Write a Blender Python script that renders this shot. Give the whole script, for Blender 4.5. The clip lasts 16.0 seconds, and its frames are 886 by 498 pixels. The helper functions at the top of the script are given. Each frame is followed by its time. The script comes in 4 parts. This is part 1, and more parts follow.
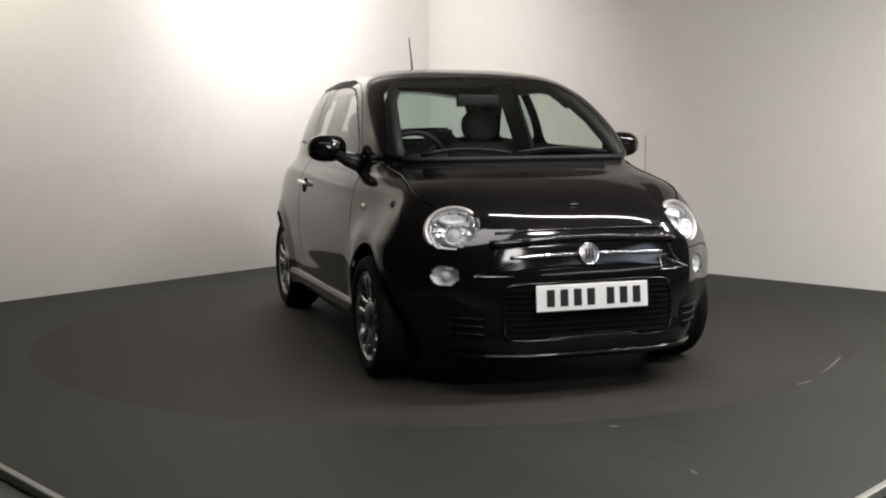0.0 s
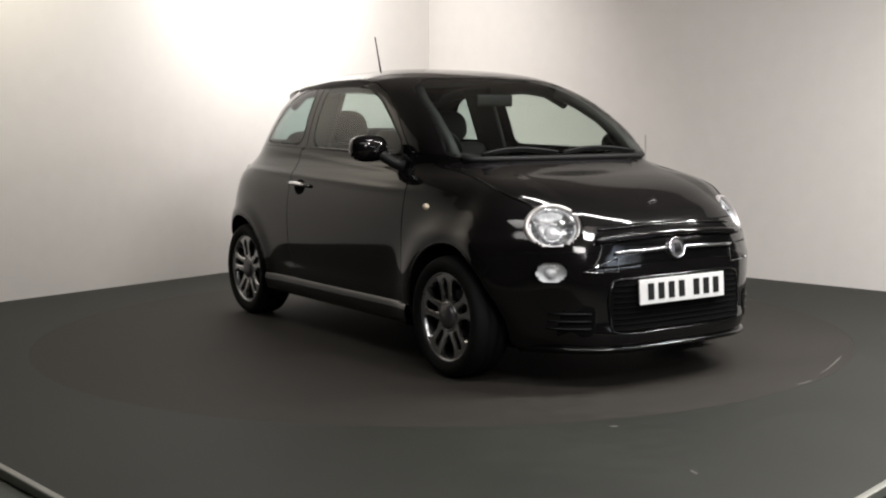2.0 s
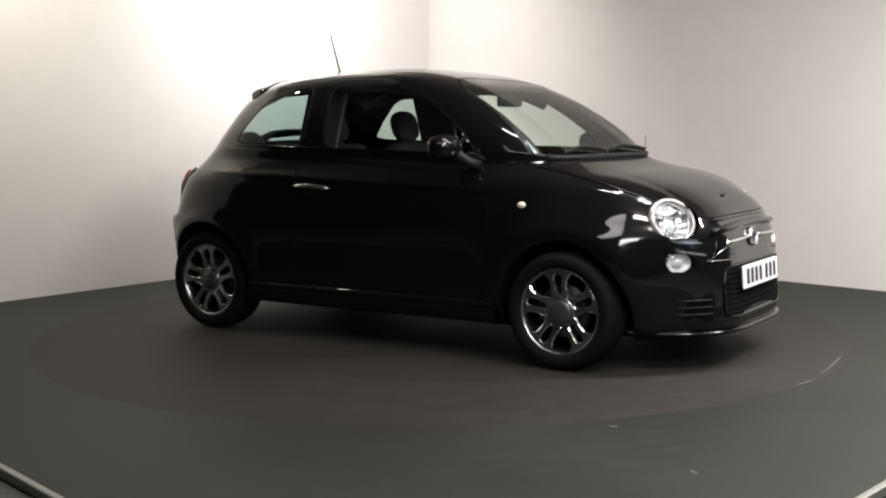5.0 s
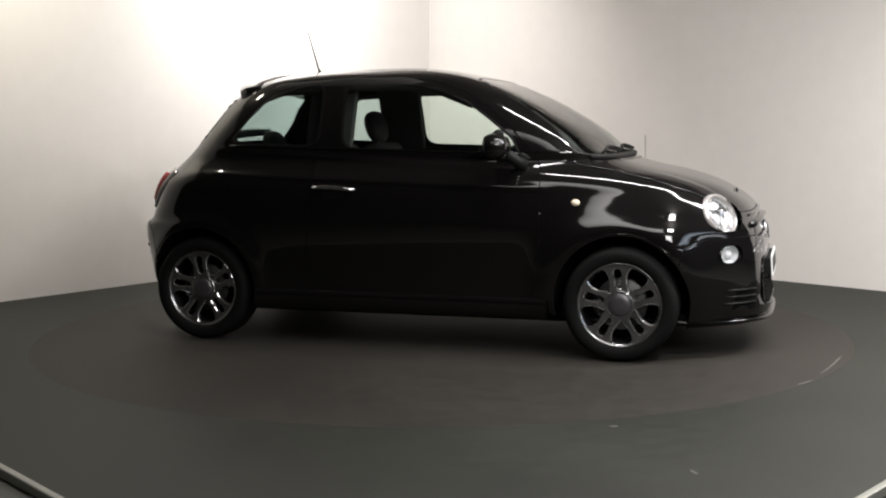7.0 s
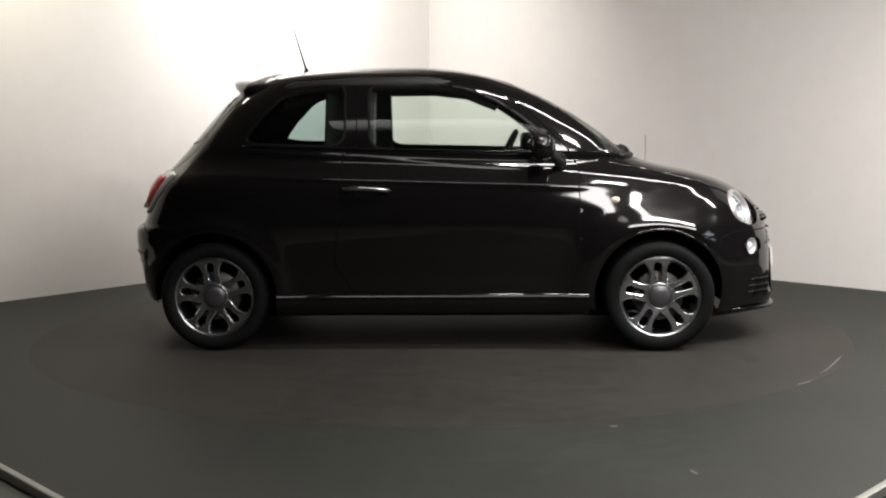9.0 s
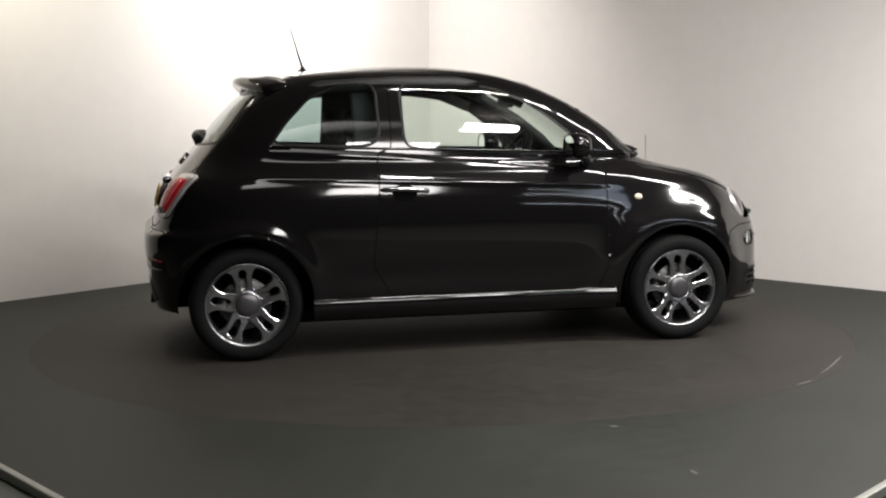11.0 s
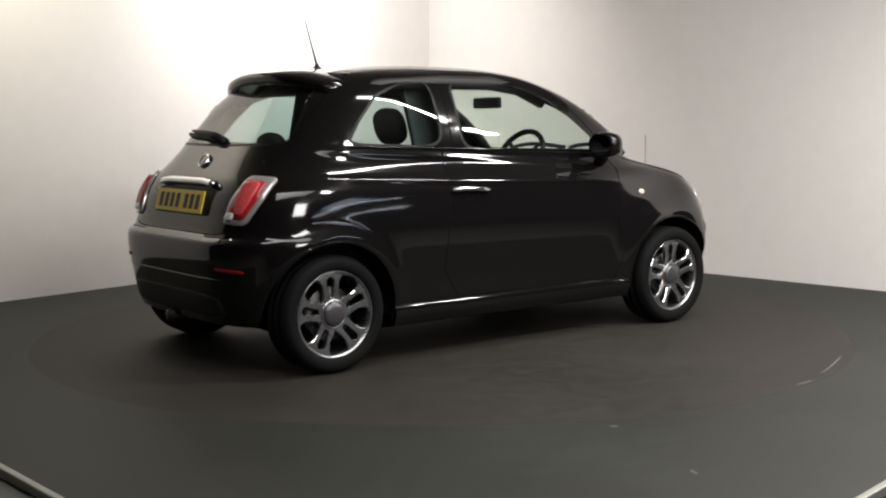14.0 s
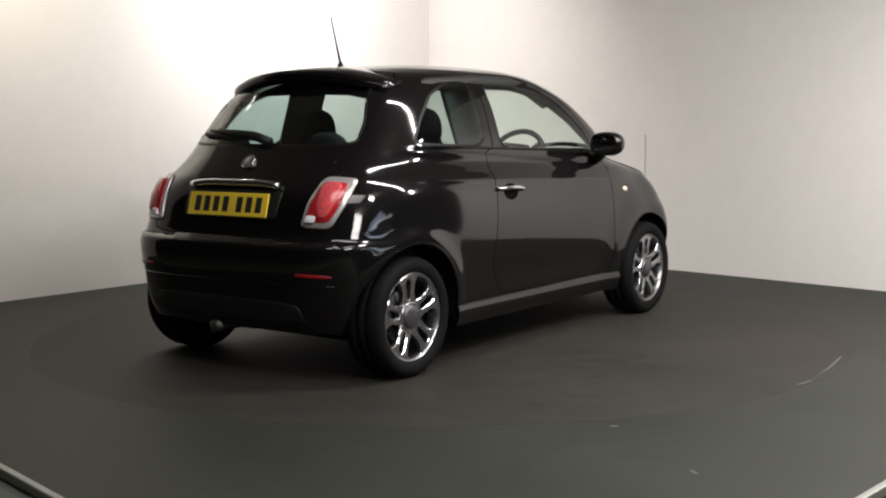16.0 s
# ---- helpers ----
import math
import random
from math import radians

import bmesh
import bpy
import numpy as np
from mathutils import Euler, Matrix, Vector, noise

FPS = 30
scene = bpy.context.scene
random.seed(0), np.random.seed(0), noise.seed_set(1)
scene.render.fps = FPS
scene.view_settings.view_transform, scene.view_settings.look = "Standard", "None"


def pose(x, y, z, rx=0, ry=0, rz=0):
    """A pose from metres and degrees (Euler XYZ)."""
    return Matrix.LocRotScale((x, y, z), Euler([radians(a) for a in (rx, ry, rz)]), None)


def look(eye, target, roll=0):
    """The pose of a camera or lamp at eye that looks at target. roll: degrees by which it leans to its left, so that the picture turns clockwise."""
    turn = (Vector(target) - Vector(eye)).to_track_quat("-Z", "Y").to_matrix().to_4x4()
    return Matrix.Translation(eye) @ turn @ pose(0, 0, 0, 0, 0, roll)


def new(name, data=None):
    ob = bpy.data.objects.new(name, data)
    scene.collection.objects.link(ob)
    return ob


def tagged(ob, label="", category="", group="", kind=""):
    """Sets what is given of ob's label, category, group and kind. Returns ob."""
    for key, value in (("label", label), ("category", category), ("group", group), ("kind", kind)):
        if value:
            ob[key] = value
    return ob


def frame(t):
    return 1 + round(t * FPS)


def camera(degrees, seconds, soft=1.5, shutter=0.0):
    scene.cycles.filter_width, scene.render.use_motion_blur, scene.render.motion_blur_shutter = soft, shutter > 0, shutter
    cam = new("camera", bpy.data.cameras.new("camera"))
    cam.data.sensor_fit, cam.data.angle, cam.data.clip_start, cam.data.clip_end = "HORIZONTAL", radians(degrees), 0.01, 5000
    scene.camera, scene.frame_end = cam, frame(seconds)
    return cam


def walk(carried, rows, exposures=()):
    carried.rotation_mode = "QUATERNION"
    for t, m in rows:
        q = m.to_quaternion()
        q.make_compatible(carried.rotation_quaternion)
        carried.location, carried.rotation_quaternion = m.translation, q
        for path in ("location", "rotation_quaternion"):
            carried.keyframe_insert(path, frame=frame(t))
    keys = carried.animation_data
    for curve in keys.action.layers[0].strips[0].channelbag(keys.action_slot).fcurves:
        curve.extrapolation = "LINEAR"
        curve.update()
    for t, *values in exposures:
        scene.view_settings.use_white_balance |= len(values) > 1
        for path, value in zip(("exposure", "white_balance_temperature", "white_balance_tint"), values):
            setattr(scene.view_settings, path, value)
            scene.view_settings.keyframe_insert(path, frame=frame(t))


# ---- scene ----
import collections

# ---- camera ----
EYE = Vector((0.0, -6.607, 1.143))
YAW, PITCH = radians(0.062), radians(-5.968)
AHEAD = Vector((math.sin(YAW) * math.cos(PITCH), math.cos(YAW) * math.cos(PITCH), math.sin(PITCH)))
cam = camera(41.72, 16.0, soft=2.1)
walk(cam, [(0.0, look(EYE, EYE + AHEAD, -0.460)), (16.0, look(EYE, EYE + AHEAD, -0.460))], exposures=[(0.0, 0.21), (2.5, 0.36), (5.0, 0.48), (16.0, 0.47)])

# ---- world and lights ----
world = bpy.data.worlds.new("world")
world.use_nodes = True
world.node_tree.nodes["Background"].inputs["Color"].default_value = (0.9, 0.95, 1.0, 1)
world.node_tree.nodes["Background"].inputs["Strength"].default_value = 0.02
scene.world = world


def area_lamp(name, eye, target, sx, sy, power, colour, spread=180):
    data = bpy.data.lights.new(name, "AREA")
    data.shape, data.size, data.size_y, data.energy, data.color = "RECTANGLE", sx, sy, power, colour
    data.spread = radians(spread)
    ob = new(name, data)
    ob.matrix_world = look(eye, target)
    return tagged(ob, kind="structure")


CEIL = 3.1
STRIP = CEIL - 0.25
WARM = (1.0, 0.968, 0.945)
area_lamp("strip_or_fill", (1.75, -1.25, STRIP), (1.75, -1.249, 0), 3.0, 0.055, 56, WARM)
# Added soft fill, out of view, to lift the floor towards the camera.
area_lamp("strip_or_fill", (0.0, -3.3, STRIP), (0.0, -3.299, 0), 2.2, 0.9, 24, WARM, spread=120)
area_lamp("strip_or_fill", (1.9, -3.1, STRIP), (2.6, 1.2, 0.3), 0.6, 0.35, 44, WARM)
# Added wide fill near the camera, out of view, for the east wall.
area_lamp("strip_or_fill", (2.0, -5.6, STRIP), (2.9, 1.3, 0.4), 1.4, 1.0, 75, WARM)
# Added fill past the right edge of view, for the lower east wall.
area_lamp("wall_fill", (3.15, -1.1, 2.3), (3.15, -1.099, 0), 1.0, 0.08, 60, WARM)
area_lamp("wall_light", (-0.61, 2.22, STRIP), (-1.20, 3.21, 2.0), 0.5, 0.4, 54, WARM)
area_lamp("side_light", (-2.32, 0.39, STRIP), (-2.82, 0.99, 1.9), 0.3, 0.3, 17, (1.0, 0.94, 0.80))
# Added blue fill over the hall, met only as reflection in the door.
area_lamp("hall_or_fill", (6.8, -5.6, 2.95), (6.8, -5.601, 0), 2.5, 2.5, 45, (0.72, 0.82, 1.0))
area_lamp("hall_or_fill", (5.6, -4.9, 1.75), (0.2, -0.6, 1.0), 4.2, 0.035, 6, (0.85, 0.92, 1.0))
area_lamp("hall_or_fill", (5.6, -4.9, 2.40), (0.2, -0.6, 1.0), 4.2, 0.035, 6, (0.85, 0.92, 1.0))

# ---- materials ----


def material(name, colour, rough=0.5, metal=0.0, spec=0.5, coat=0.0, grain=0.0, scale=30.0, bump=0.0, bump_scale=200.0, tint=None, emit=0.0):
    """A principled material with variation at two scales and fine relief."""
    m = bpy.data.materials.new(name)
    m.use_nodes = True
    nt = m.node_tree
    b = nt.nodes["Principled BSDF"]
    b.inputs["Base Color"].default_value = (*colour, 1)
    b.inputs["Roughness"].default_value = rough
    b.inputs["Metallic"].default_value = metal
    b.inputs["Specular IOR Level"].default_value = spec
    b.inputs["Coat Weight"].default_value = coat
    b.inputs["Coat Roughness"].default_value = 0.02
    if emit:
        b.inputs["Emission Color"].default_value = (*colour, 1)
        b.inputs["Emission Strength"].default_value = emit
    if grain or bump:
        co = nt.nodes.new("ShaderNodeTexCoord")
    if grain:
        big, fine = nt.nodes.new("ShaderNodeTexNoise"), nt.nodes.new("ShaderNodeTexNoise")
        big.inputs["Scale"].default_value, fine.inputs["Scale"].default_value = scale * 0.06, scale
        big.inputs["Detail"].default_value = fine.inputs["Detail"].default_value = 6
        mix = nt.nodes.new("ShaderNodeMix")
        mix.data_type = "FLOAT"
        mix.inputs[0].default_value = 0.45
        nt.links.new(co.outputs["Object"], big.inputs["Vector"])
        nt.links.new(co.outputs["Object"], fine.inputs["Vector"])
        nt.links.new(big.outputs["Fac"], mix.inputs[2])
        nt.links.new(fine.outputs["Fac"], mix.inputs[3])
        ramp = nt.nodes.new("ShaderNodeValToRGB")
        lo = tint or tuple(c * (1 - grain) for c in colour)
        ramp.color_ramp.elements[0].position, ramp.color_ramp.elements[1].position = 0.32, 0.68
        ramp.color_ramp.elements[0].color = (*lo, 1)
        ramp.color_ramp.elements[1].color = (*[min(1, c * (1 + grain * 0.6)) for c in colour], 1)
        nt.links.new(mix.outputs[0], ramp.inputs["Fac"])
        nt.links.new(ramp.outputs["Color"], b.inputs["Base Color"])
        rr = nt.nodes.new("ShaderNodeMapRange")
        rr.inputs["To Min"].default_value, rr.inputs["To Max"].default_value = rough * 0.85, min(1, rough * 1.15)
        nt.links.new(mix.outputs[0], rr.inputs["Value"])
        nt.links.new(rr.outputs["Result"], b.inputs["Roughness"])
    if bump:
        n = nt.nodes.new("ShaderNodeTexNoise")
        n.inputs["Scale"].default_value = bump_scale
        n.inputs["Detail"].default_value = 4
        bp = nt.nodes.new("ShaderNodeBump")
        bp.inputs["Strength"].default_value, bp.inputs["Distance"].default_value = bump, 0.002
        nt.links.new(co.outputs["Object"], n.inputs["Vector"])
        nt.links.new(n.outputs["Fac"], bp.inputs["Height"])
        nt.links.new(bp.outputs["Normal"], b.inputs["Normal"])
    return m


def glass_material(name, colour, rough=0.0, clear=0.75):
    """Thin automotive glass: a tinted clear sheet with a real mirror gloss."""
    m = bpy.data.materials.new(name)
    m.use_nodes = True
    nt = m.node_tree
    nt.nodes.remove(nt.nodes["Principled BSDF"])
    out = nt.nodes["Material Output"]
    tr, gl, mix, fr, up, ad = (nt.nodes.new("ShaderNode" + k) for k in ("BsdfTransparent", "BsdfGlossy", "MixShader", "LayerWeight", "Math", "Math"))
    tr.inputs["Color"].default_value = (*colour, 1)
    gl.inputs["Roughness"].default_value = rough
    fr.inputs["Blend"].default_value = 0.5
    up.operation, up.inputs[1].default_value = "POWER", 4.0
    ad.operation, ad.inputs[1].default_value, ad.inputs[2].default_value = "MULTIPLY_ADD", 0.9, 0.055
    nt.links.new(fr.outputs["Facing"], up.inputs[0])
    nt.links.new(up.outputs[0], ad.inputs[0])
    nt.links.new(ad.outputs[0], mix.inputs["Fac"])
    nt.links.new(tr.outputs["BSDF"], mix.inputs[1])
    nt.links.new(gl.outputs["BSDF"], mix.inputs[2])
    nt.links.new(mix.outputs["Shader"], out.inputs["Surface"])
    return m


WALL = material("painted_wall", (0.74, 0.71, 0.68), 0.75, grain=0.04, scale=8, bump=0.15, bump_scale=120)
FLOOR = material("black_vinyl", (0.0226, 0.0241, 0.0192), 0.62, spec=0.26, grain=0.42, scale=14, bump=0.25, bump_scale=160)
DISC = material("turntable_vinyl", (0.0280, 0.0248, 0.0212), 0.66, spec=0.24, grain=0.42, scale=12, bump=0.25, bump_scale=160)
CONCRETE = material("grey_concrete", (0.075, 0.078, 0.066), 0.8, grain=0.2, scale=18, bump=0.2)
ALU = material("brushed_aluminium", (0.32, 0.32, 0.29), 0.5, metal=0.7, grain=0.12, scale=60)
HALL = material("dark_hall_wall", (0.10, 0.098, 0.098), 0.9, grain=0.1, scale=10, bump=0.1)
CEILING = material("grey_ceiling", (0.26, 0.245, 0.23), 0.85, grain=0.08, scale=10, bump=0.1)
PAINT = material("black_paint", (0.0042, 0.0037, 0.0038), 0.4, spec=0.01, coat=1.0)
PAINT.node_tree.nodes["Principled BSDF"].inputs["Coat IOR"].default_value = 1.52
PAINT.node_tree.nodes["Principled BSDF"].inputs["Coat Roughness"].default_value = 0.07
TRIM = material("black_plastic", (0.008, 0.008, 0.008), 0.55, spec=0.3, grain=0.15, scale=80, bump=0.15, bump_scale=500)
GLOSS = material("gloss_black", (0.003, 0.003, 0.003), 0.12)
SEAL = material("window_seal", (0.004, 0.004, 0.004), 0.45, spec=0.25)
SEAM = material("shut_line_black", (0.002, 0.002, 0.002), 0.9, spec=0.1)
GLASS = glass_material("window_glass", (0.87, 0.94, 0.90))
TINTED = glass_material("tinted_glass", (0.58, 0.68, 0.66))
CLEAR = glass_material("clear_lens", (0.95, 0.96, 0.97))
CHROME = material("chrome", (0.82, 0.82, 0.84), 0.12, metal=1.0)
RUBBER = material("tyre_rubber", (0.006, 0.006, 0.006), 0.75, spec=0.12, grain=0.35, scale=60, bump=0.3, bump_scale=300)
RIM = material("gunmetal_alloy", (0.40, 0.40, 0.41), 0.28, metal=1.0, grain=0.1, scale=40)
POLISHED = material("polished_alloy", (0.78, 0.78, 0.79), 0.13, metal=1.0, grain=0.06, scale=60)
SEAT = material("dark_fabric", (0.025, 0.023, 0.023), 0.9, grain=0.3, scale=90, bump=0.4, bump_scale=400)
DASH = material("dashboard_plastic", (0.016, 0.015, 0.0145), 0.6, grain=0.15, scale=50, bump=0.2, bump_scale=500)

# ---- mesh helpers ----


def mesh_of(name, verts, faces, mat, smooth=True):
    me = bpy.data.meshes.new(name)
    me.from_pydata([tuple(v) for v in verts], [], [tuple(f) for f in faces])
    if mat:
        me.materials.append(mat)
    if smooth:
        me.polygons.foreach_set("use_smooth", [True] * len(me.polygons))
    me.update()
    return me


def thing(name, label, category, group="", kind=""):
    ob = new(name)
    return tagged(ob, label, category, group, kind)


def part(name, verts, faces, mat, parent=None, label="", smooth=True):
    ob = new(name, mesh_of(name, verts, faces, mat, smooth))
    if parent:
        ob.parent = parent
    return tagged(ob, label) if label else ob


def part_bm(name, bm, mat, parent=None, label="", smooth=False):
    me = bpy.data.meshes.new(name)
    bm.to_mesh(me)
    bm.free()
    me.materials.append(mat)
    if smooth:
        me.polygons.foreach_set("use_smooth", [True] * len(me.polygons))
    ob = new(name, me)
    if parent:
        ob.parent = parent
    return tagged(ob, label) if label else ob


def box_bm(size, centre=(0, 0, 0), bevel=0.0, seg=2, m=None):
    bm = bmesh.new()
    bmesh.ops.create_cube(bm, size=1.0, matrix=(m or Matrix()) @ Matrix.Translation(centre) @ Matrix.Diagonal((*size, 1)))
    if bevel:
        bmesh.ops.bevel(bm, geom=list(bm.edges), offset=bevel, segments=seg, affect="EDGES", profile=0.5)
    return bm


def sweep(path, radius, sides=10, flat=1.0, closed=False):
    """A tube along a list of points; radius may be a list; flat squeezes it along z."""
    n = len(path)
    pts = [Vector(p) for p in path]
    rad = radius if isinstance(radius, (list, tuple)) else [radius] * n
    verts, faces = [], []
    for i, p in enumerate(pts):
        a = pts[(i - 1) % n] if closed or i else pts[0]
        b = pts[(i + 1) % n] if closed or i < n - 1 else pts[-1]
        d = (b - a).normalized()
        up = Vector((0, 0, 1)) if abs(d.z) < 0.95 else Vector((1, 0, 0))
        s = d.cross(up).normalized()
        u = s.cross(d)
        for k in range(sides):
            w = 2 * math.pi * k / sides
            verts.append(p + s * math.cos(w) * rad[i] + u * math.sin(w) * rad[i] * flat)
    for i in range(n if closed else n - 1):
        j = (i + 1) % n
        for k in range(sides):
            l = (k + 1) % sides
            faces.append((i * sides + k, i * sides + l, j * sides + l, j * sides + k))
    if not closed:
        faces.append(tuple(range(sides))[::-1])
        faces.append(tuple((n - 1) * sides + k for k in range(sides)))
    return verts, faces


def lathe(profile, axis="y", sides=48, origin=(0, 0, 0), sx=1.0, sz=1.0):
    """Turn (radius, along) pairs about an axis."""
    o = Vector(origin)
    verts, faces = [], []
    for r, h in profile:
        for k in range(sides):
            a = 2 * math.pi * k / sides
            c, s = r * math.cos(a) * sx, r * math.sin(a) * sz
            v = {"y": (c, h, s), "z": (c, s, h), "x": (h, c, s)}[axis]
            verts.append(o + Vector(v))
    for i in range(len(profile) - 1):
        for k in range(sides):
            l = (k + 1) % sides
            q = (i * sides + k, i * sides + l, (i + 1) * sides + l, (i + 1) * sides + k)
            faces.append(q if axis == "y" else q[::-1])
    return verts, faces


# ---- room ----
CORNER = Vector((-0.104, 4.653, 0))
LEFT_END = Vector((-4.318, -0.528, 0))
RIGHT_END = Vector((4.166, 0.121, 0))


def wall_slab(name, a, b, inside, top, thick=0.12):
    d = (b - a).normalized()
    n = Vector((-d.y, d.x, 0))
    if (inside - a).dot(n) > 0:
        n = -n
    v = [a, b, b + n * thick, a + n * thick]
    verts = [Vector((p.x, p.y, -0.1)) for p in v] + [Vector((p.x, p.y, top)) for p in v]
    faces = [(0, 1, 2, 3), (4, 5, 6, 7), (0, 1, 5, 4), (1, 2, 6, 5), (2, 3, 7, 6), (3, 0, 4, 7)]
    ob = part(name, verts, faces, WALL, smooth=False)
    bm = bmesh.new()
    bm.from_mesh(ob.data)
    bmesh.ops.recalc_face_normals(bm, faces=bm.faces)
    bm.to_mesh(ob.data)
    bm.free()
    return tagged(ob, "plain off-white painted studio wall", "wall", kind="structure")


MIDDLE = Vector((0, 0, 0))
wall_slab("wall_west", CORNER, LEFT_END, MIDDLE, CEIL)
wall_slab("wall_east", CORNER, RIGHT_END, MIDDLE, CEIL)

DISC_R = 2.242
PLAT = [Vector((0.052, -4.491, 0)), Vector((4.20, 0.06, 0)), CORNER, Vector((-3.916, -0.033, 0))]


def studio_floor():
    """Black floor with a round hole for the turntable."""
    n = 128
    ring_in, ring_out = [], []
    for k in range(n):
        a = 2 * math.pi * k / n
        d = Vector((math.cos(a), math.sin(a), 0))
        ring_in.append(d * DISC_R)
        best = 99.0
        for p, q in zip(PLAT, PLAT[1:] + PLAT[:1]):
            e = q - p
            den = d.x * e.y - d.y * e.x
            if abs(den) > 1e-9:
                s = (p.x * e.y - p.y * e.x) / den
                u = (p.x * d.y - p.y * d.x) / den
                if s > 0 and -1e-6 <= u <= 1 + 1e-6:
                    best = min(best, s)
        ring_out.append(d * best)
    verts = ring_in + ring_out + [v + Vector((0, 0, -0.05)) for v in ring_in]
    faces = []
    for k in range(n):
        l = (k + 1) % n
        faces.append((k, n + k, n + l, l))
        faces.append((k, l, 2 * n + l, 2 * n + k))
    ob = part("floor", verts, faces, FLOOR, smooth=False)
    return tagged(ob, "worn black vinyl studio floor round the turntable", "floor", kind="structure")


studio_floor()


def hall_floor():
    verts = [(-9, -10, -0.03), (9, -10, -0.03), (9, 6, -0.03), (-9, 6, -0.03)]
    ob = part("hall_floor", verts, [(0, 1, 2, 3)], CONCRETE, smooth=False)
    return tagged(ob, "pale grey concrete floor beyond the black floor", "floor", kind="structure")


hall_floor()


def edge_trim(name, a, b):
    d = (b - a).normalized()
    ang = math.atan2(d.y, d.x)
    m = Matrix.Translation((a + b) / 2) @ Matrix.Rotation(ang, 4, "Z")
    bm = box_bm(((b - a).length, 0.030, 0.036), (0, 0, -0.01), 0.006, 2, m)
    return tagged(part_bm(name, bm, ALU), "aluminium edging strip of the black floor", "edging", kind="structure")


edge_trim("trim_west", PLAT[3] * 0.995 + PLAT[0] * 0.005, PLAT[0])
edge_trim("trim_east", PLAT[0] + Vector((0.03, 0.03, 0)), PLAT[1])

ob = part_bm("ceiling", box_bm((18, 16, 0.1), (0, -2, CEIL + 0.05)), CEILING)
tagged(ob, "plain grey studio ceiling", "ceiling", kind="structure")
# Unseen walls added to close the hall, dark for the paint's reflections.
for nm, a, b in (("wall_north", (-9, 6.06), (9, 6.06)), ("wall_south", (-9, -10.06), (9, -10.06)), ("wall_far_west", (-9.06, -10), (-9.06, 6)), ("wall_far_east", (9.06, -10), (9.06, 6))):
    ob = part_bm(nm, box_bm((abs(b[0] - a[0]) + 0.12, abs(b[1] - a[1]) + 0.12, CEIL + 0.2), ((a[0] + b[0]) / 2, (a[1] + b[1]) / 2, CEIL / 2 - 0.05)), HALL)
    tagged(ob, "plain dark hall wall, out of view", "wall", kind="structure")

turntable = thing("turntable", "round turntable disc covered in dark worn vinyl", "turntable")
v, f = lathe([(0.0, 0.0), (DISC_R - 0.03, 0.0), (DISC_R - 0.03, -0.028), (0.0, -0.028)], "z", 128)
part("disc", v, f, DISC, turntable, smooth=False)
v, f = lathe([(DISC_R - 0.03, -0.028), (DISC_R - 0.03, 0.0), (DISC_R - 0.001, 0.0), (DISC_R - 0.0006, -0.001), (DISC_R - 0.0006, -0.028), (DISC_R - 0.03, -0.028)], "z", 128)
part("edge_band", v, f, DISC, turntable, "worn dark edge of the disc", smooth=False)

FLECK = material("pale_scuff", (0.11, 0.105, 0.095), 0.8, grain=0.5, scale=60)


def floor_mark(name, path, width, label, kind="structure"):
    """A thin worn mark lying on the floor, uneven along its length."""
    verts, faces = [], []
    pts = [Vector((*q, 0)) for q in path]
    for i, q in enumerate(pts):
        d = (pts[min(i + 1, len(pts) - 1)] - pts[max(i - 1, 0)]).normalized()
        side = Vector((-d.y, d.x, 0))
        w = width * (0.35 + 0.65 * math.sin(math.pi * (i + 0.5) / len(pts))) * random.uniform(0.5, 1.2)
        verts += [q + side * w + Vector((0, 0, 0.0012)), q - side * w + Vector((0, 0, 0.0012))]
    for i in range(len(pts) - 1):
        faces.append((2 * i, 2 * i + 1, 2 * i + 3, 2 * i + 2))
    return tagged(part(name, verts, faces, FLECK, smooth=False), label, "scuff", kind=kind)


def arc(r, a0, a1, n):
    return [(r * math.cos(radians(a)), r * math.sin(radians(a))) for a in np.linspace(a0, a1, n)]


floor_mark("floor_scuff", [(1.567, -1.562), (1.610, -1.528), (1.654, -1.484)], 0.008, "short pale scuff on the black floor")
floor_mark("floor_scuff", [(1.739, -1.343), (1.804, -1.245), (1.871, -1.130), (1.929, -1.023), (1.979, -0.927)], 0.0055, "thin pale scuff along the turntable edge")
floor_mark("floor_fleck", [(0.638, -2.261), (0.650, -2.253), (0.660, -2.257), (0.670, -2.251)], 0.009, "small pale fleck on the black floor")
floor_mark("floor_fleck", [(0.823, -2.828), (0.829, -2.853), (0.835, -2.879)], 0.007, "small pale fleck on the black floor")
east = (RIGHT_END - CORNER).normalized()
p0 = CORNER + east * 2.554 + Vector((east.y, -east.x, 0)) * 0.002
WALL_LINE = material("grey_line", (0.35, 0.34, 0.33), 0.8, grain=0.1)
bm = box_bm((0.006, 0.003, 0.38), (0, 0, 0), 0.0, 1, Matrix.Translation(p0 + Vector((0, 0, 0.88))) @ Matrix.Rotation(math.atan2(east.y, east.x), 4, "Z"))
tagged(part_bm("wall_line", bm, WALL_LINE), "faint grey vertical line on the wall", "joint", kind="structure")

# ---- car body surface ----
XM = -0.15


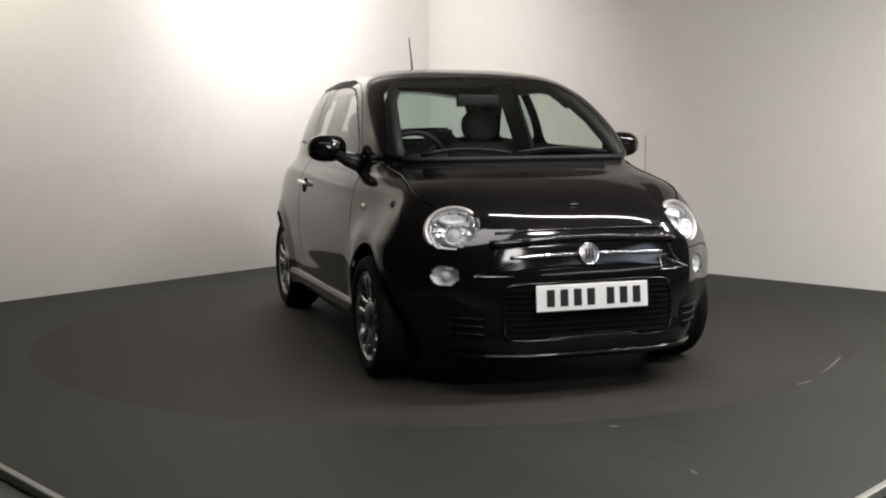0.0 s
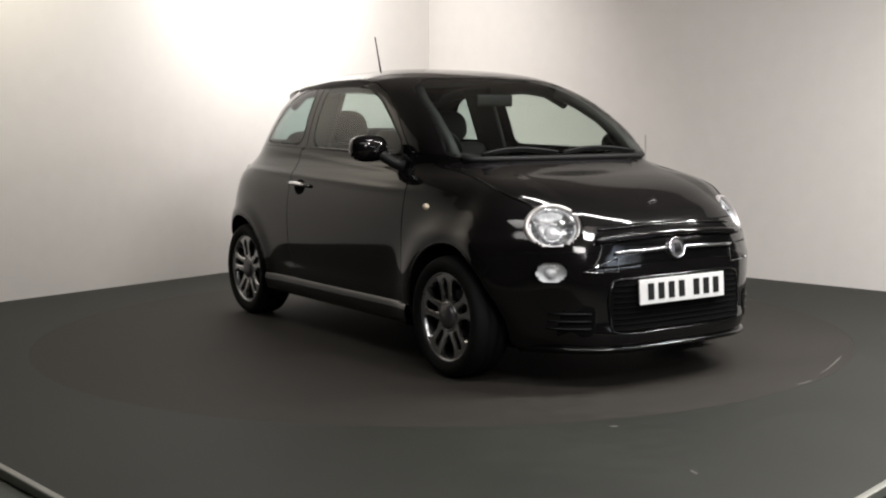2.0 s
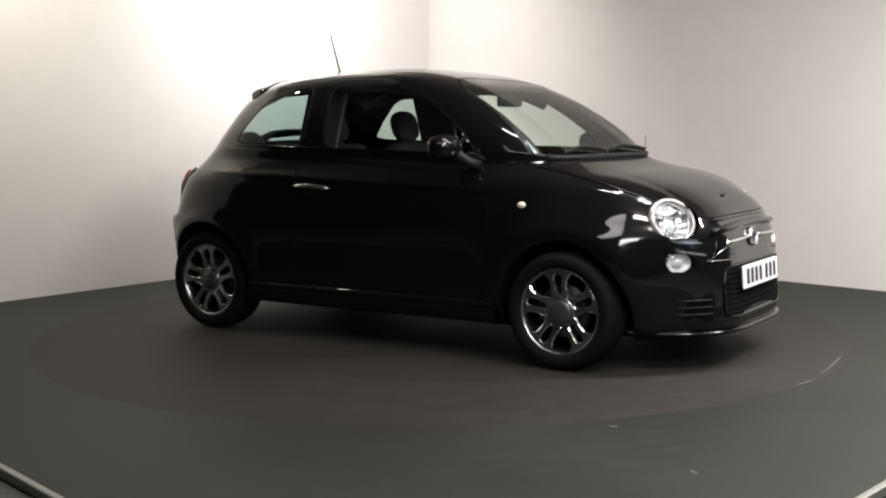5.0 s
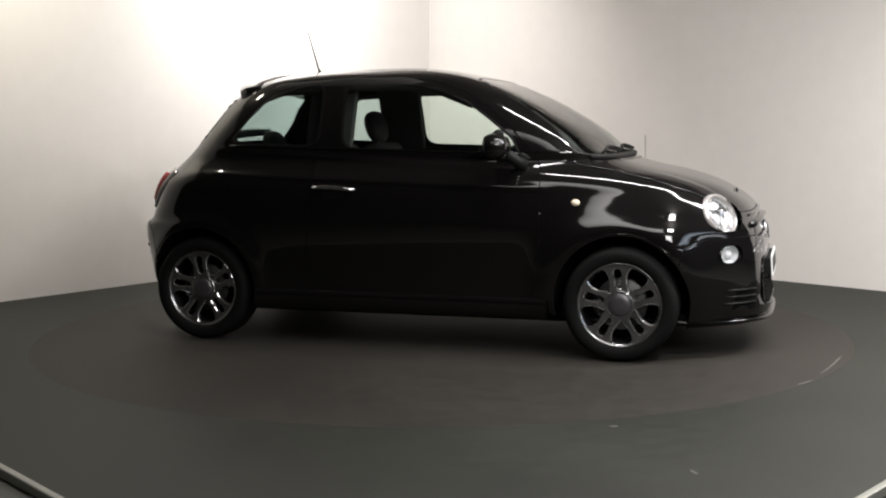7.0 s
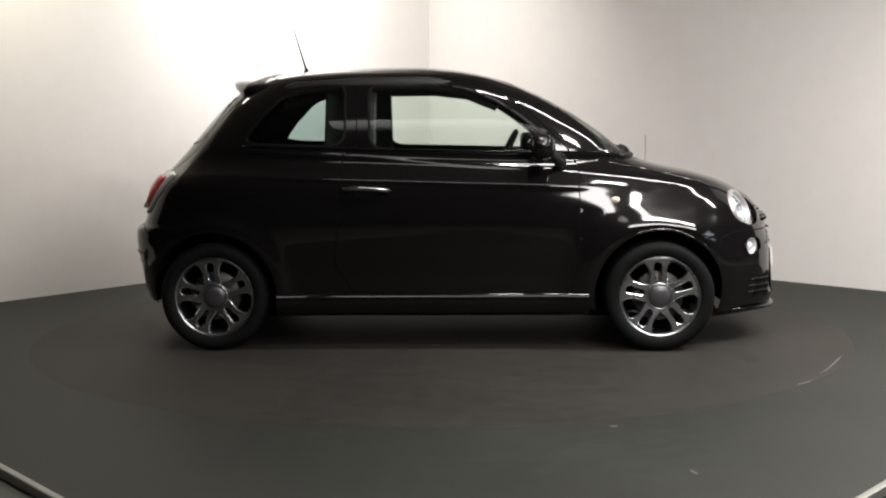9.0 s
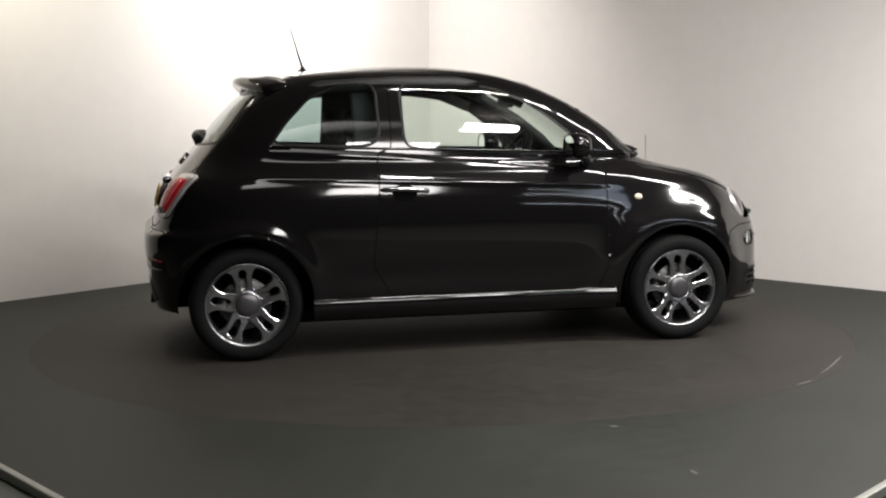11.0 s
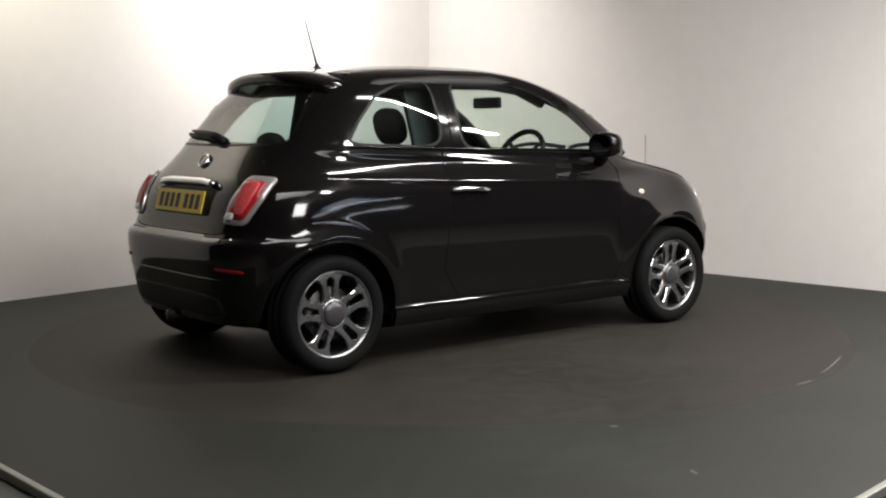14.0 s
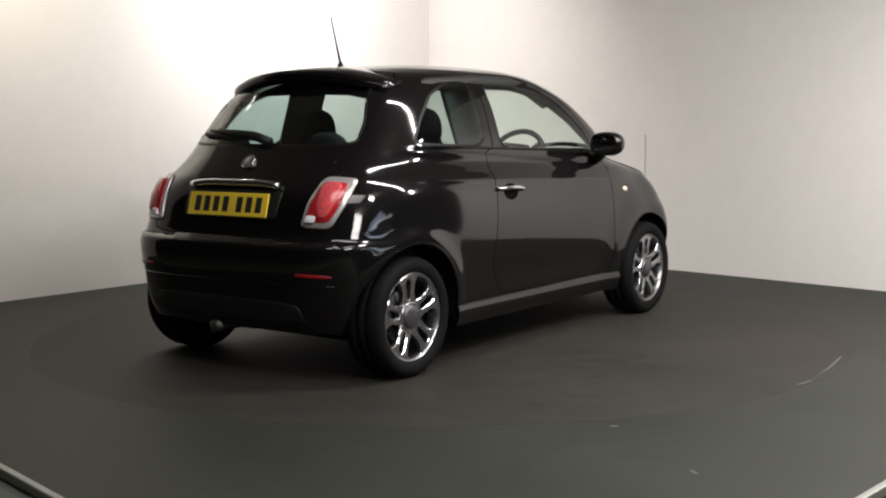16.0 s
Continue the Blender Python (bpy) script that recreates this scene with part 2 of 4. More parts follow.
def smooth_curve(pairs):
    """Monotone cubic through (z, value) pairs."""
    zs, vs = np.array(pairs, float).T
    h, d = np.diff(zs), np.diff(vs) / np.diff(zs)
    m = np.zeros_like(vs)
    m[0], m[-1] = d[0], d[-1]
    for i in range(1, len(zs) - 1):
        if d[i - 1] * d[i] > 0:
            w1, w2 = 2 * h[i] + h[i - 1], h[i] + 2 * h[i - 1]
            m[i] = (w1 + w2) / (w1 / d[i - 1] + w2 / d[i])

    def f(z):
        z = np.clip(np.asarray(z, float), zs[0], zs[-1])
        i = np.clip(np.searchsorted(zs, z, side="right") - 1, 0, len(h) - 1)
        t = (z - zs[i]) / h[i]
        return (vs[i] * (1 + 2 * t) * (1 - t) ** 2 + m[i] * h[i] * t * (1 - t) ** 2 + vs[i + 1] * t * t * (3 - 2 * t) + m[i + 1] * h[i] * t * t * (t - 1))
    return f


TOP = 1.478
NOSE = smooth_curve([(.15, 1.79), (.19, 1.845), (.24, 1.85), (.3, 1.835), (.4, 1.83), (.5, 1.822), (.6, 1.80), (.66, 1.782), (.70, 1.765), (.728, 1.746), (.767, 1.706), (.807, 1.642), (.853, 1.545), (.90, 1.39), (.935, 1.226), (.965, 1.12), (.995, 1.05), (1.02, 1.008), (1.116, .89), (1.217, .735), (1.305, .577), (1.376, .418), (1.428, .257), (1.459, .097), (1.474, -.06), (TOP, -.13)])
TAIL = smooth_curve([(.15, -1.49), (.2, -1.548), (.3, -1.578), (.45, -1.600), (.56, -1.612), (.605, -1.610), (.632, -1.597), (.645, -1.573), (.70, -1.548), (.82, -1.506), (.9, -1.461), (.95, -1.420), (1.04, -1.342), (1.17, -1.232), (1.25, -1.162), (1.350, -1.058), (1.41, -.955), (1.44, -.84), (1.462, -.64), (1.475, -.36), (TOP, -.18)])
WIDTH = smooth_curve([(.15, .665), (.19, .720), (.25, .752), (.3, .768), (.4, .780), (.5, .790), (.6, .797), (.66, .799), (.72, .797), (.78, .791), (.84, .781), (.88, .769), (.905, .757), (.93, .741), (.985, .715), (1.0, .713), (1.05, .706), (1.1, .696), (1.2, .667), (1.3, .627), (1.36, .593), (1.4, .557), (1.43, .50), (1.45, .42), (1.465, .32), (1.475, .15), (TOP, .02)])
NF = smooth_curve([(.15, 4.2), (.5, 4.5), (.62, 4.4), (.7, 4.0), (.8, 3.8), (.9, 4.2), (.97, 4.6), (1.02, 6.8), (1.25, 7.6), (1.4, 5.2), (TOP, 2.4)])
NR = smooth_curve([(.15, 4.6), (.3, 5.4), (.6, 5.8), (.85, 5.6), (.95, 4.9), (1.05, 4.5), (1.25, 4.5), (1.4, 3.6), (TOP, 2.4)])
WHEELS = ((1.160, 0.287), (-1.128, 0.287))
FACE = (0.812, 0.766)
ARCH = 0.335


def flare(x, z):
    s = np.zeros_like(x)
    for (cx, cz), proud, wide in zip(WHEELS, (0.036, 0.017), (0.105, 0.050)):
        r = np.hypot(x - cx, z - cz)
        s = s + proud * np.exp(-((r - ARCH - 0.012) / wide) ** 2) * (z > 0.05)
    crease = 0.868 - 0.036 * x
    fade = np.clip((x + 1.20) / 0.2, 0, 1) * np.clip((0.85 - x) / 0.25, 0, 1)
    s = s + fade * (0.0060 * np.exp(-((z - crease) / 0.016) ** 2) + 0.0045 * np.exp(-((z - 0.968 + 0.064 * x) / 0.015) ** 2))
    wing = np.clip((z - 0.25) / 0.2, 0, 1) * np.clip((0.985 - z) / 0.09, 0, 1)
    s = s + 0.056 * np.exp(-((x - 1.42) / 0.17) ** 2) * wing * wing * (3 - 2 * wing)
    s = s - 0.006 * np.exp(-((z - 0.40) / 0.07) ** 2) * np.clip((0.72 - np.abs(x)) / 0.2, 0, 1)
    return s


def half_width(x, z):
    """Half width of the body at (x, z)."""
    front = x > XM
    a = np.where(front, NOSE(z) - XM, XM - TAIL(z))
    n = np.where(front, NF(z), NR(z))
    u = np.clip(np.abs(x - XM) / np.maximum(a, 1e-4), 0, 1)
    return WIDTH(z) * np.clip(1 - u ** n, 0, 1) ** (1 / n) + flare(x, z)


def end_x(y, z, front):
    """Where the nose or the tail lies at (y, z)."""
    a = np.where(front, NOSE(z) - XM, TAIL(z) - XM)
    n = np.where(front, NF(z), NR(z))
    u = np.clip(np.abs(y) / np.maximum(WIDTH(z), 1e-4), 0, 1)
    return XM + a * np.clip(1 - u ** n, 0, 1) ** (1 / n)


def body_grid(levels=200, half=310):
    zz = np.linspace(0.15, TOP, 4000)
    ds = np.sqrt(np.gradient(zz) ** 2 + (0.45 * np.gradient(NOSE(zz))) ** 2 + (0.45 * np.gradient(TAIL(zz))) ** 2 + np.gradient(WIDTH(zz)) ** 2)
    cs = np.cumsum(ds)
    z = np.interp(np.linspace(cs[0], cs[-1], levels), cs, zz)
    grid = np.zeros((levels, 2 * half - 2, 3))
    th = np.linspace(0, math.pi, 3001)
    for k, zk in enumerate(z):
        n = np.where(th < math.pi / 2, NF(zk), NR(zk))
        a = np.where(th < math.pi / 2, NOSE(zk) - XM, XM - TAIL(zk))
        cx, sy = np.cos(th), np.sin(th)
        x = XM + a * np.sign(cx) * np.abs(cx) ** (2 / n)
        y = WIDTH(zk) * np.abs(sy) ** (2 / n)
        s = np.concatenate([[0], np.cumsum(np.hypot(np.diff(x), np.diff(y)))])
        q = np.interp(np.linspace(0, s[-1], half), s, np.arange(len(s)))
        xs, ys = np.interp(q, np.arange(len(s)), x), np.interp(q, np.arange(len(s)), y)
        fl = np.where(ys > 0.45, flare(xs, np.full_like(xs, zk)), 0)
        grid[k, :half, 0], grid[k, :half, 1] = xs, -(ys + fl)
        grid[k, half:, 0], grid[k, half:, 1] = xs[1:-1][::-1], (ys + fl)[1:-1][::-1]
        grid[k, :, 2] = zk
    return grid


def rounded(points, per=10, corner=0.25):
    """A closed outline with rounded corners."""
    out = []
    n = len(points)
    for i in range(n):
        p0, p1, p2 = (np.array(points[(i + k) % n], float) for k in (-1, 0, 1))
        a, b = p1 + (p0 - p1) * corner, p1 + (p2 - p1) * corner
        for t in np.linspace(0, 1, per):
            out.append((1 - t) ** 2 * a + 2 * t * (1 - t) * p1 + t * t * b)
    return np.array(out)


def signed(poly, pts):
    """Signed distance to an outline (inside negative) and the nearest points on it."""
    best = np.full(len(pts), 1e9)
    near = np.zeros_like(pts)
    inside = np.zeros(len(pts), bool)
    for a, b in zip(poly, np.roll(poly, -1, axis=0)):
        e = b - a
        t = np.clip(((pts - a) @ e) / max(e @ e, 1e-12), 0, 1)
        q = a + t[:, None] * e
        d = np.hypot(*(pts - q).T)
        m = d < best
        best[m], near[m] = d[m], q[m]
        cond = (a[1] > pts[:, 1]) != (b[1] > pts[:, 1])
        xx = a[0] + (pts[:, 1] - a[1]) * e[0] / (e[1] if abs(e[1]) > 1e-12 else 1e-12)
        inside ^= cond & (pts[:, 0] < xx)
    return np.where(inside, -best, best), near


def circle(cx, cz, r, n=72):
    a = np.linspace(0, 2 * math.pi, n, endpoint=False)
    return np.stack([cx + r * np.cos(a), cz + r * np.sin(a)], 1)


DOOR_GLASS = rounded([(-.315, 1.036), (.10, 1.022), (.645, .998), (.60, 1.09), (.46, 1.20), (.33, 1.285), (.17, 1.348), (-.02, 1.372), (-.325, 1.372)], 6, corner=0.22)
QUARTER = rounded([(-.985, 1.066), (-.442, 1.046), (-.447, 1.372), (-.62, 1.362), (-.78, 1.30), (-.90, 1.18)], 6, corner=0.25)
DOOR = rounded([(-.455, 1.02), (-.462, .83), (-.495, .45), (-.40, .30), (.70, .285), (.755, .40), (.755, .93), (.70, 1.03), (.50, 1.225), (.36, 1.315), (.18, 1.38), (-.02, 1.402), (-.38, 1.402), (-.385, 1.04)], 4, corner=0.1)
SCREEN = rounded([(-.635, 1.0), (0, .992), (.635, 1.0), (.615, 1.10), (.545, 1.33), (.39, 1.405), (-.39, 1.405), (-.545, 1.33), (-.615, 1.10)], 6, corner=0.25)
BACKLIGHT = rounded([(-.53, 1.07), (0, 1.062), (.53, 1.07), (.515, 1.17), (.43, 1.36), (0, 1.38), (-.43, 1.36), (-.515, 1.17)], 6, corner=0.2)
TAILGATE = rounded([(-.50, .655), (.50, .655), (.545, .80), (.555, 1.05), (.50, 1.36), (.42, 1.42), (-.42, 1.42), (-.50, 1.36), (-.555, 1.05), (-.545, .80)], 5, corner=0.2)
BONNET = np.array([(.86, .968), (.966, .944), (1.11, .917), (1.258, .884), (1.376, .851), (1.50, .806), (1.60, .752), (1.66, .715), (2.2, .715), (2.2, .96), (1.10, .968), (1.02, .99)])
NOSE_BUMPER = np.array([(1.43, .0), (1.43, .44), (1.47, .575), (1.56, .60), (2.2, .60), (2.2, .0)])
TAIL_BUMPER = np.array([(-1.43, .0), (-1.43, .44), (-1.46, .58), (-1.52, .645), (-2.2, .645), (-2.2, .0)])

# name, plane, outline, needed
REGIONS = [
    ("front_bumper", "xz", NOSE_BUMPER, lambda p: p[:, 0] > 1.2),
    ("rear_bumper", "xz", TAIL_BUMPER, lambda p: p[:, 0] < -1.2),
    ("bonnet", "xz", BONNET, lambda p: p[:, 0] > 0.8),
    ("tailgate", "yz", TAILGATE, lambda p: p[:, 0] < -0.7),
    ("door", "xz", DOOR, lambda p: np.abs(p[:, 1]) > 0.3),
    ("windscreen", "yz", SCREEN, lambda p: p[:, 0] > 0.15),
    ("rear_window", "yz", BACKLIGHT, lambda p: p[:, 0] < -0.7),
    ("door_window", "xz", DOOR_GLASS, lambda p: np.abs(p[:, 1]) > 0.3),
    ("quarter_window", "xz", QUARTER, lambda p: np.abs(p[:, 1]) > 0.3),
    ("arch", "xz", circle(*WHEELS[0], ARCH), lambda p: np.abs(p[:, 1]) > 0.4),
    ("arch", "xz", circle(*WHEELS[1], ARCH), lambda p: np.abs(p[:, 1]) > 0.4),
    ("hole", "xz", np.array([(-.95, .0), (-.95, .215), (.95, .215), (.95, .0)]), lambda p: p[:, 2] < 0.3),
    ("hole", "xz", np.array([(-2.2, .0), (-2.2, .240), (-1.2, .232), (-1.2, .0)]), lambda p: p[:, 2] < 0.4),
]


def surf(a, z, where):
    """A point of the body surface and its outward normal. where: nose, tail (a is y), right, left (a is x)."""
    def at(a, z):
        if where in ("nose", "tail"):
            return Vector((float(end_x(np.array(a), np.array(z), where == "nose")), a, z))
        y = float(half_width(np.array(a), np.array(z)))
        return Vector((a, -y if where == "right" else y, z))
    p, e = at(a, z), 0.004
    n = (at(a + e, z) - at(a - e, z)).cross(at(a, z + e) - at(a, z - e)).normalized()
    out = Vector({"nose": (1, 0, 0.2), "tail": (-1, 0, 0.2), "right": (0, -1, 0.2), "left": (0, 1, 0.2)}[where])
    return p, (n if n.dot(out) > 0 else -n)


def facing(p, n, lift=0.0):
    """A frame on the body: x across, y up, z outwards."""
    u = Vector((0, 0, 1)).cross(n).normalized()
    v = n.cross(u)
    m = Matrix((u, v, n)).transposed().to_4x4()
    return Matrix.Translation(p + n * lift) @ m


HEAD_P, HEAD_N = Vector((1.606, 0.542, 0.704)), Vector((0.80, 0.42, 0.42)).normalized()
FOG_P, FOG_N = Vector((1.664, 0.598, 0.517)), Vector((0.80, 0.58, 0.06)).normalized()


def mirrored(v, s):
    return Vector((v.x, v.y * s, v.z))


LAMP_HOLES = []
for s in (-1, 1):
    LAMP_HOLES.append((facing(mirrored(HEAD_P, s), mirrored(HEAD_N, s)).inverted(), 0.119, 0.102))
    LAMP_HOLES.append((facing(mirrored(FOG_P, s), mirrored(FOG_N, s)).inverted(), 0.068, 0.045))


def build_body(car):
    grid = body_grid()
    K, M, _ = grid.shape
    pts = grid.reshape(-1, 3).copy()
    idx = np.arange(K * M).reshape(K, M)
    quads = np.stack([idx[:-1], np.roll(idx, -1, 1)[:-1], np.roll(idx, -1, 1)[1:], idx[1:]], -1).reshape(-1, 4)
    for name, plane, poly, need in REGIONS:
        ok = need(pts)
        flat = pts[ok][:, [0, 2]] if plane == "xz" else pts[ok][:, [1, 2]]
        d, near = signed(poly, flat)
        close = np.abs(d) < 0.0105
        ids = np.nonzero(ok)[0][close]
        q = near[close]
        p = pts[ids]
        if plane == "xz":
            side = np.abs(p[:, 1]) > 0.55 * WIDTH(p[:, 2])
            front = p[:, 0] > XM
            newy = np.sign(p[:, 1]) * half_width(q[:, 0], q[:, 1])
            newx = end_x(p[:, 1], q[:, 1], front)
            out = np.stack([np.where(side, q[:, 0], newx), np.where(side, newy, p[:, 1]), q[:, 1]], 1)
        else:
            front = p[:, 0] > XM
            out = np.stack([end_x(q[:, 0], q[:, 1], front), q[:, 0], q[:, 1]], 1)
        good = np.linalg.norm(out - p, axis=1) < 0.07
        pts[ids[good]] = out[good]
    # face owner
    cen = pts[quads].mean(1)
    owner = np.zeros(len(quads), int)
    names = ["shell"]
    for name, plane, poly, need in REGIONS:
        if name not in names:
            names.append(name)
        ok = need(cen)
        flat = cen[ok][:, [0, 2]] if plane == "xz" else cen[ok][:, [1, 2]]
        d, _ = signed(poly, flat)
        owner[np.nonzero(ok)[0][d < 0]] = names.index(name)
    for inv, a, b in LAMP_HOLES:
        m = np.array(inv)
        loc = cen @ m[:3, :3].T + m[:3, 3]
        owner[((loc[:, 0] / a) ** 2 + (loc[:, 1] / b) ** 2 < 1) & (np.abs(loc[:, 2]) < 0.13)] = names.index("hole")
    # vertex normals
    e1, e2 = pts[quads[:, 2]] - pts[quads[:, 0]], pts[quads[:, 3]] - pts[quads[:, 1]]
    fn = np.cross(e1, e2)
    vn = np.zeros_like(pts)
    for k in range(4):
        np.add.at(vn, quads[:, k], fn)
    vn /= np.maximum(np.linalg.norm(vn, axis=1), 1e-12)[:, None]
    if (vn[:, 1] * pts[:, 1]).sum() < 0:
        vn, quads = -vn, quads[:, ::-1]
    made = {}

    def piece(name, mask, mat, label="", parent=None):
        q = quads[mask]
        used, inv = np.unique(q, return_inverse=True)
        ob = part(name, pts[used], inv.reshape(-1, 4).tolist(), mat, parent or car, label)
        ob.data.normals_split_custom_set_from_vertices([tuple(n) for n in vn[used]])
        return ob

    right = cen[:, 1] < 0
    mats = {"windscreen": GLASS, "rear_window": TINTED, "door_window": GLASS, "quarter_window": TINTED}
    labels = {"windscreen": "clear curved windscreen", "rear_window": "tinted rear window", "quarter_window": "dark tinted quarter window", "door_window": "clear door glass"}
    for i, name in enumerate(names):
        if name in ("arch", "hole"):
            continue
        if name in ("door", "door_window", "quarter_window"):
            for s in (right, ~right):
                key = (name, bool(s is right))
                made[key] = piece(name, (owner == i) & s, mats.get(name, PAINT), labels.get(name, ""), made.get(("door", bool(s is right))) if name == "door_window" else None)
        else:
            made[name] = piece(name, owner == i, mats.get(name, PAINT), labels.get(name, ""), made.get("tailgate") if name == "rear_window" else None)
    # shut lines and window rubbers: thin ribbons on the borders between pieces
    order = np.sort(np.concatenate([quads[:, [0, 1]], quads[:, [1, 2]], quads[:, [2, 3]], quads[:, [3, 0]]]), 1)
    fid = np.tile(np.arange(len(quads)), 4)
    key = order[:, 0].astype(np.int64) * len(pts) + order[:, 1]
    srt = np.argsort(key, kind="stable")
    same = np.nonzero(key[srt][1:] == key[srt][:-1])[0]
    glassy = {names.index(n) for n in ("windscreen", "rear_window", "door_window", "quarter_window")}
    gone, hole = names.index("arch"), names.index("hole")
    ribbons = collections.defaultdict(lambda: ([], []))
    runs = collections.defaultdict(list)
    for s in same:
        f0, f1 = fid[srt[s]], fid[srt[s + 1]]
        o0, o1 = owner[f0], owner[f1]
        if o0 == o1 or hole in (o0, o1):
            continue
        a, b = order[srt[s]]
        kind = "arch_lip" if gone in (o0, o1) else "window_rubber" if (o0 in glassy or o1 in glassy) else "shut_line"
        if np.linalg.norm(pts[b] - pts[a]) > 1e-5:
            runs[kind].append((int(a), int(b)))
    for kind, edges in runs.items():
        root = {}

        def find(v):
            while root.setdefault(v, v) != v:
                v = root[v]
            return v
        for a, b in edges:
            root[find(a)] = find(b)
        wide, high = {"shut_line": (0.0028, 0.0010), "window_rubber": (0.007, 0.0012), "arch_lip": (0.006, 0.004)}[kind]
        for a, b in edges:
            V, F = ribbons[kind, find(a)]
            t = pts[b] - pts[a]
            t = t / np.linalg.norm(t)
            base = len(V)
            for v, n, sgn in ((a, vn[a], -1), (b, vn[b], 1)):
                s2 = np.cross(n, t)
                s2 /= max(np.linalg.norm(s2), 1e-9)
                o = pts[v] + t * sgn * wide * 0.35
                V.extend([o - s2 * wide + n * high * 0.3, o + n * high, o + s2 * wide + n * high * 0.3])
            F.extend([(base, base + 1, base + 4, base + 3), (base + 1, base + 2, base + 5, base + 4)])
    looks = {"shut_line": (SEAM, "fine dark gap between body panels"), "window_rubber": (SEAL, "black rubber window surround"), "arch_lip": (PAINT, "")}
    for (kind, spot), (V, F) in ribbons.items():
        part(kind, V, F, looks[kind][0], car, looks[kind][1])
    return made


car = thing("hatchback_car", "small black three-door hatchback car parked on a turntable", "car")
made = build_body(car)


RED = material("red_lens", (0.36, 0.016, 0.020), 0.15, coat=0.4, grain=0.35, scale=90)
BRIGHT_RED = material("ribbed_red_lens", (0.58, 0.075, 0.085), 0.16, coat=0.5, grain=0.5, scale=90, bump=0.5, bump_scale=120)
DEEP_RED = material("dark_red_reflector", (0.22, 0.01, 0.012), 0.25)
AMBER = material("pale_amber_lens", (0.85, 0.72, 0.55), 0.2)
WHITE_PLATE = material("white_plate", (0.88, 0.88, 0.87), 0.4, grain=0.05, scale=40)
YELLOW_PLATE = material("yellow_plate", (0.92, 0.66, 0.05), 0.4, grain=0.05, scale=40)
INK = material("plate_black", (0.01, 0.01, 0.01), 0.5)
REFLECT = material("lamp_reflector", (0.78, 0.78, 0.79), 0.22, metal=0.9, grain=0.35, scale=60, bump=0.9, bump_scale=45)
FROST = material("frosted_lens", (0.72, 0.73, 0.74), 0.25, coat=0.5, grain=0.15, scale=60)
FRAME = material("satin_chrome", (0.56, 0.53, 0.52), 0.25, metal=0.6, grain=0.08, scale=60)
STEEL = material("brake_steel", (0.09, 0.09, 0.09), 0.5, metal=1.0, grain=0.2, scale=60)
CAP = material("dark_hub_cap", (0.11, 0.105, 0.11), 0.35, metal=0.7, grain=0.1, scale=60)
BADGE = material("badge_grey", (0.30, 0.29, 0.30), 0.3, metal=0.8, grain=0.15, scale=90)
MIRROR = material("mirror_glass", (0.9, 0.92, 0.92), 0.01, metal=1.0)


def oval(m, a, b, rings, mat, parent, name, label="", sides=40):
    """A turned oval in the frame m; rings: (share of radius, height)."""
    verts, faces = [], []
    for r, h in rings:
        for k in range(sides):
            w = 2 * math.pi * k / sides
            verts.append(m @ Vector((a * r * math.cos(w), b * r * math.sin(w), h)))
    for i in range(len(rings) - 1):
        for k in range(sides):
            l = (k + 1) % sides
            faces.append((i * sides + k, i * sides + l, (i + 1) * sides + l, (i + 1) * sides + k))
    return part(name, verts, faces, mat, parent, label)


def patch(outline, where, lift, dome, mat, parent, name, label="", rings=7):
    """A plate or lens that follows the body, with a rim down to it."""
    c = np.mean(outline, axis=0)
    n = len(outline)
    verts, faces = [], []
    steps = [(1.0, -0.004), (1.0, lift * 0.7), (0.985, lift)] + [(1 - k / rings, lift + dome * (1 - (1 - k / rings) ** 2)) for k in range(1, rings)] + [(0.02, lift + dome)]
    for s, h in steps:
        for q in outline:
            a, z = c + (q - c) * s
            p, nn = surf(a, z, where)
            verts.append(p + nn * h)
    for i in range(len(steps) - 1):
        for k in range(n):
            l = (k + 1) % n
            faces.append((i * n + k, i * n + l, (i + 1) * n + l, (i + 1) * n + k))
    faces.append(tuple((len(steps) - 1) * n + k for k in range(n)))
    ob = part(name, verts, faces, mat, parent, label)
    bm = bmesh.new()
    bm.from_mesh(ob.data)
    bmesh.ops.recalc_face_normals(bm, faces=bm.faces)
    bm.to_mesh(ob.data)
    bm.free()
    return ob


def rail(points, where, lift, radius, mat, parent, name, label="", flat=1.0, closed=False):
    """A round bar that follows the body through (a, z) points."""
    path = []
    for a, z in points:
        p, n = surf(a, z, where)
        path.append(p + n * lift)
    v, f = sweep(path, radius, 8, flat, closed)
    return part(name, v, f, mat, parent, label)


def line(a, b, n):
    return [tuple(np.array(a) + (np.array(b) - np.array(a)) * k / (n - 1)) for k in range(n)]


# ---- wheels ----
def dish(r):
    """Depth of the wheel's face at radius r."""
    return 0.006 + 0.020 * max(0.0, 1 - r / 0.17) ** 1.3


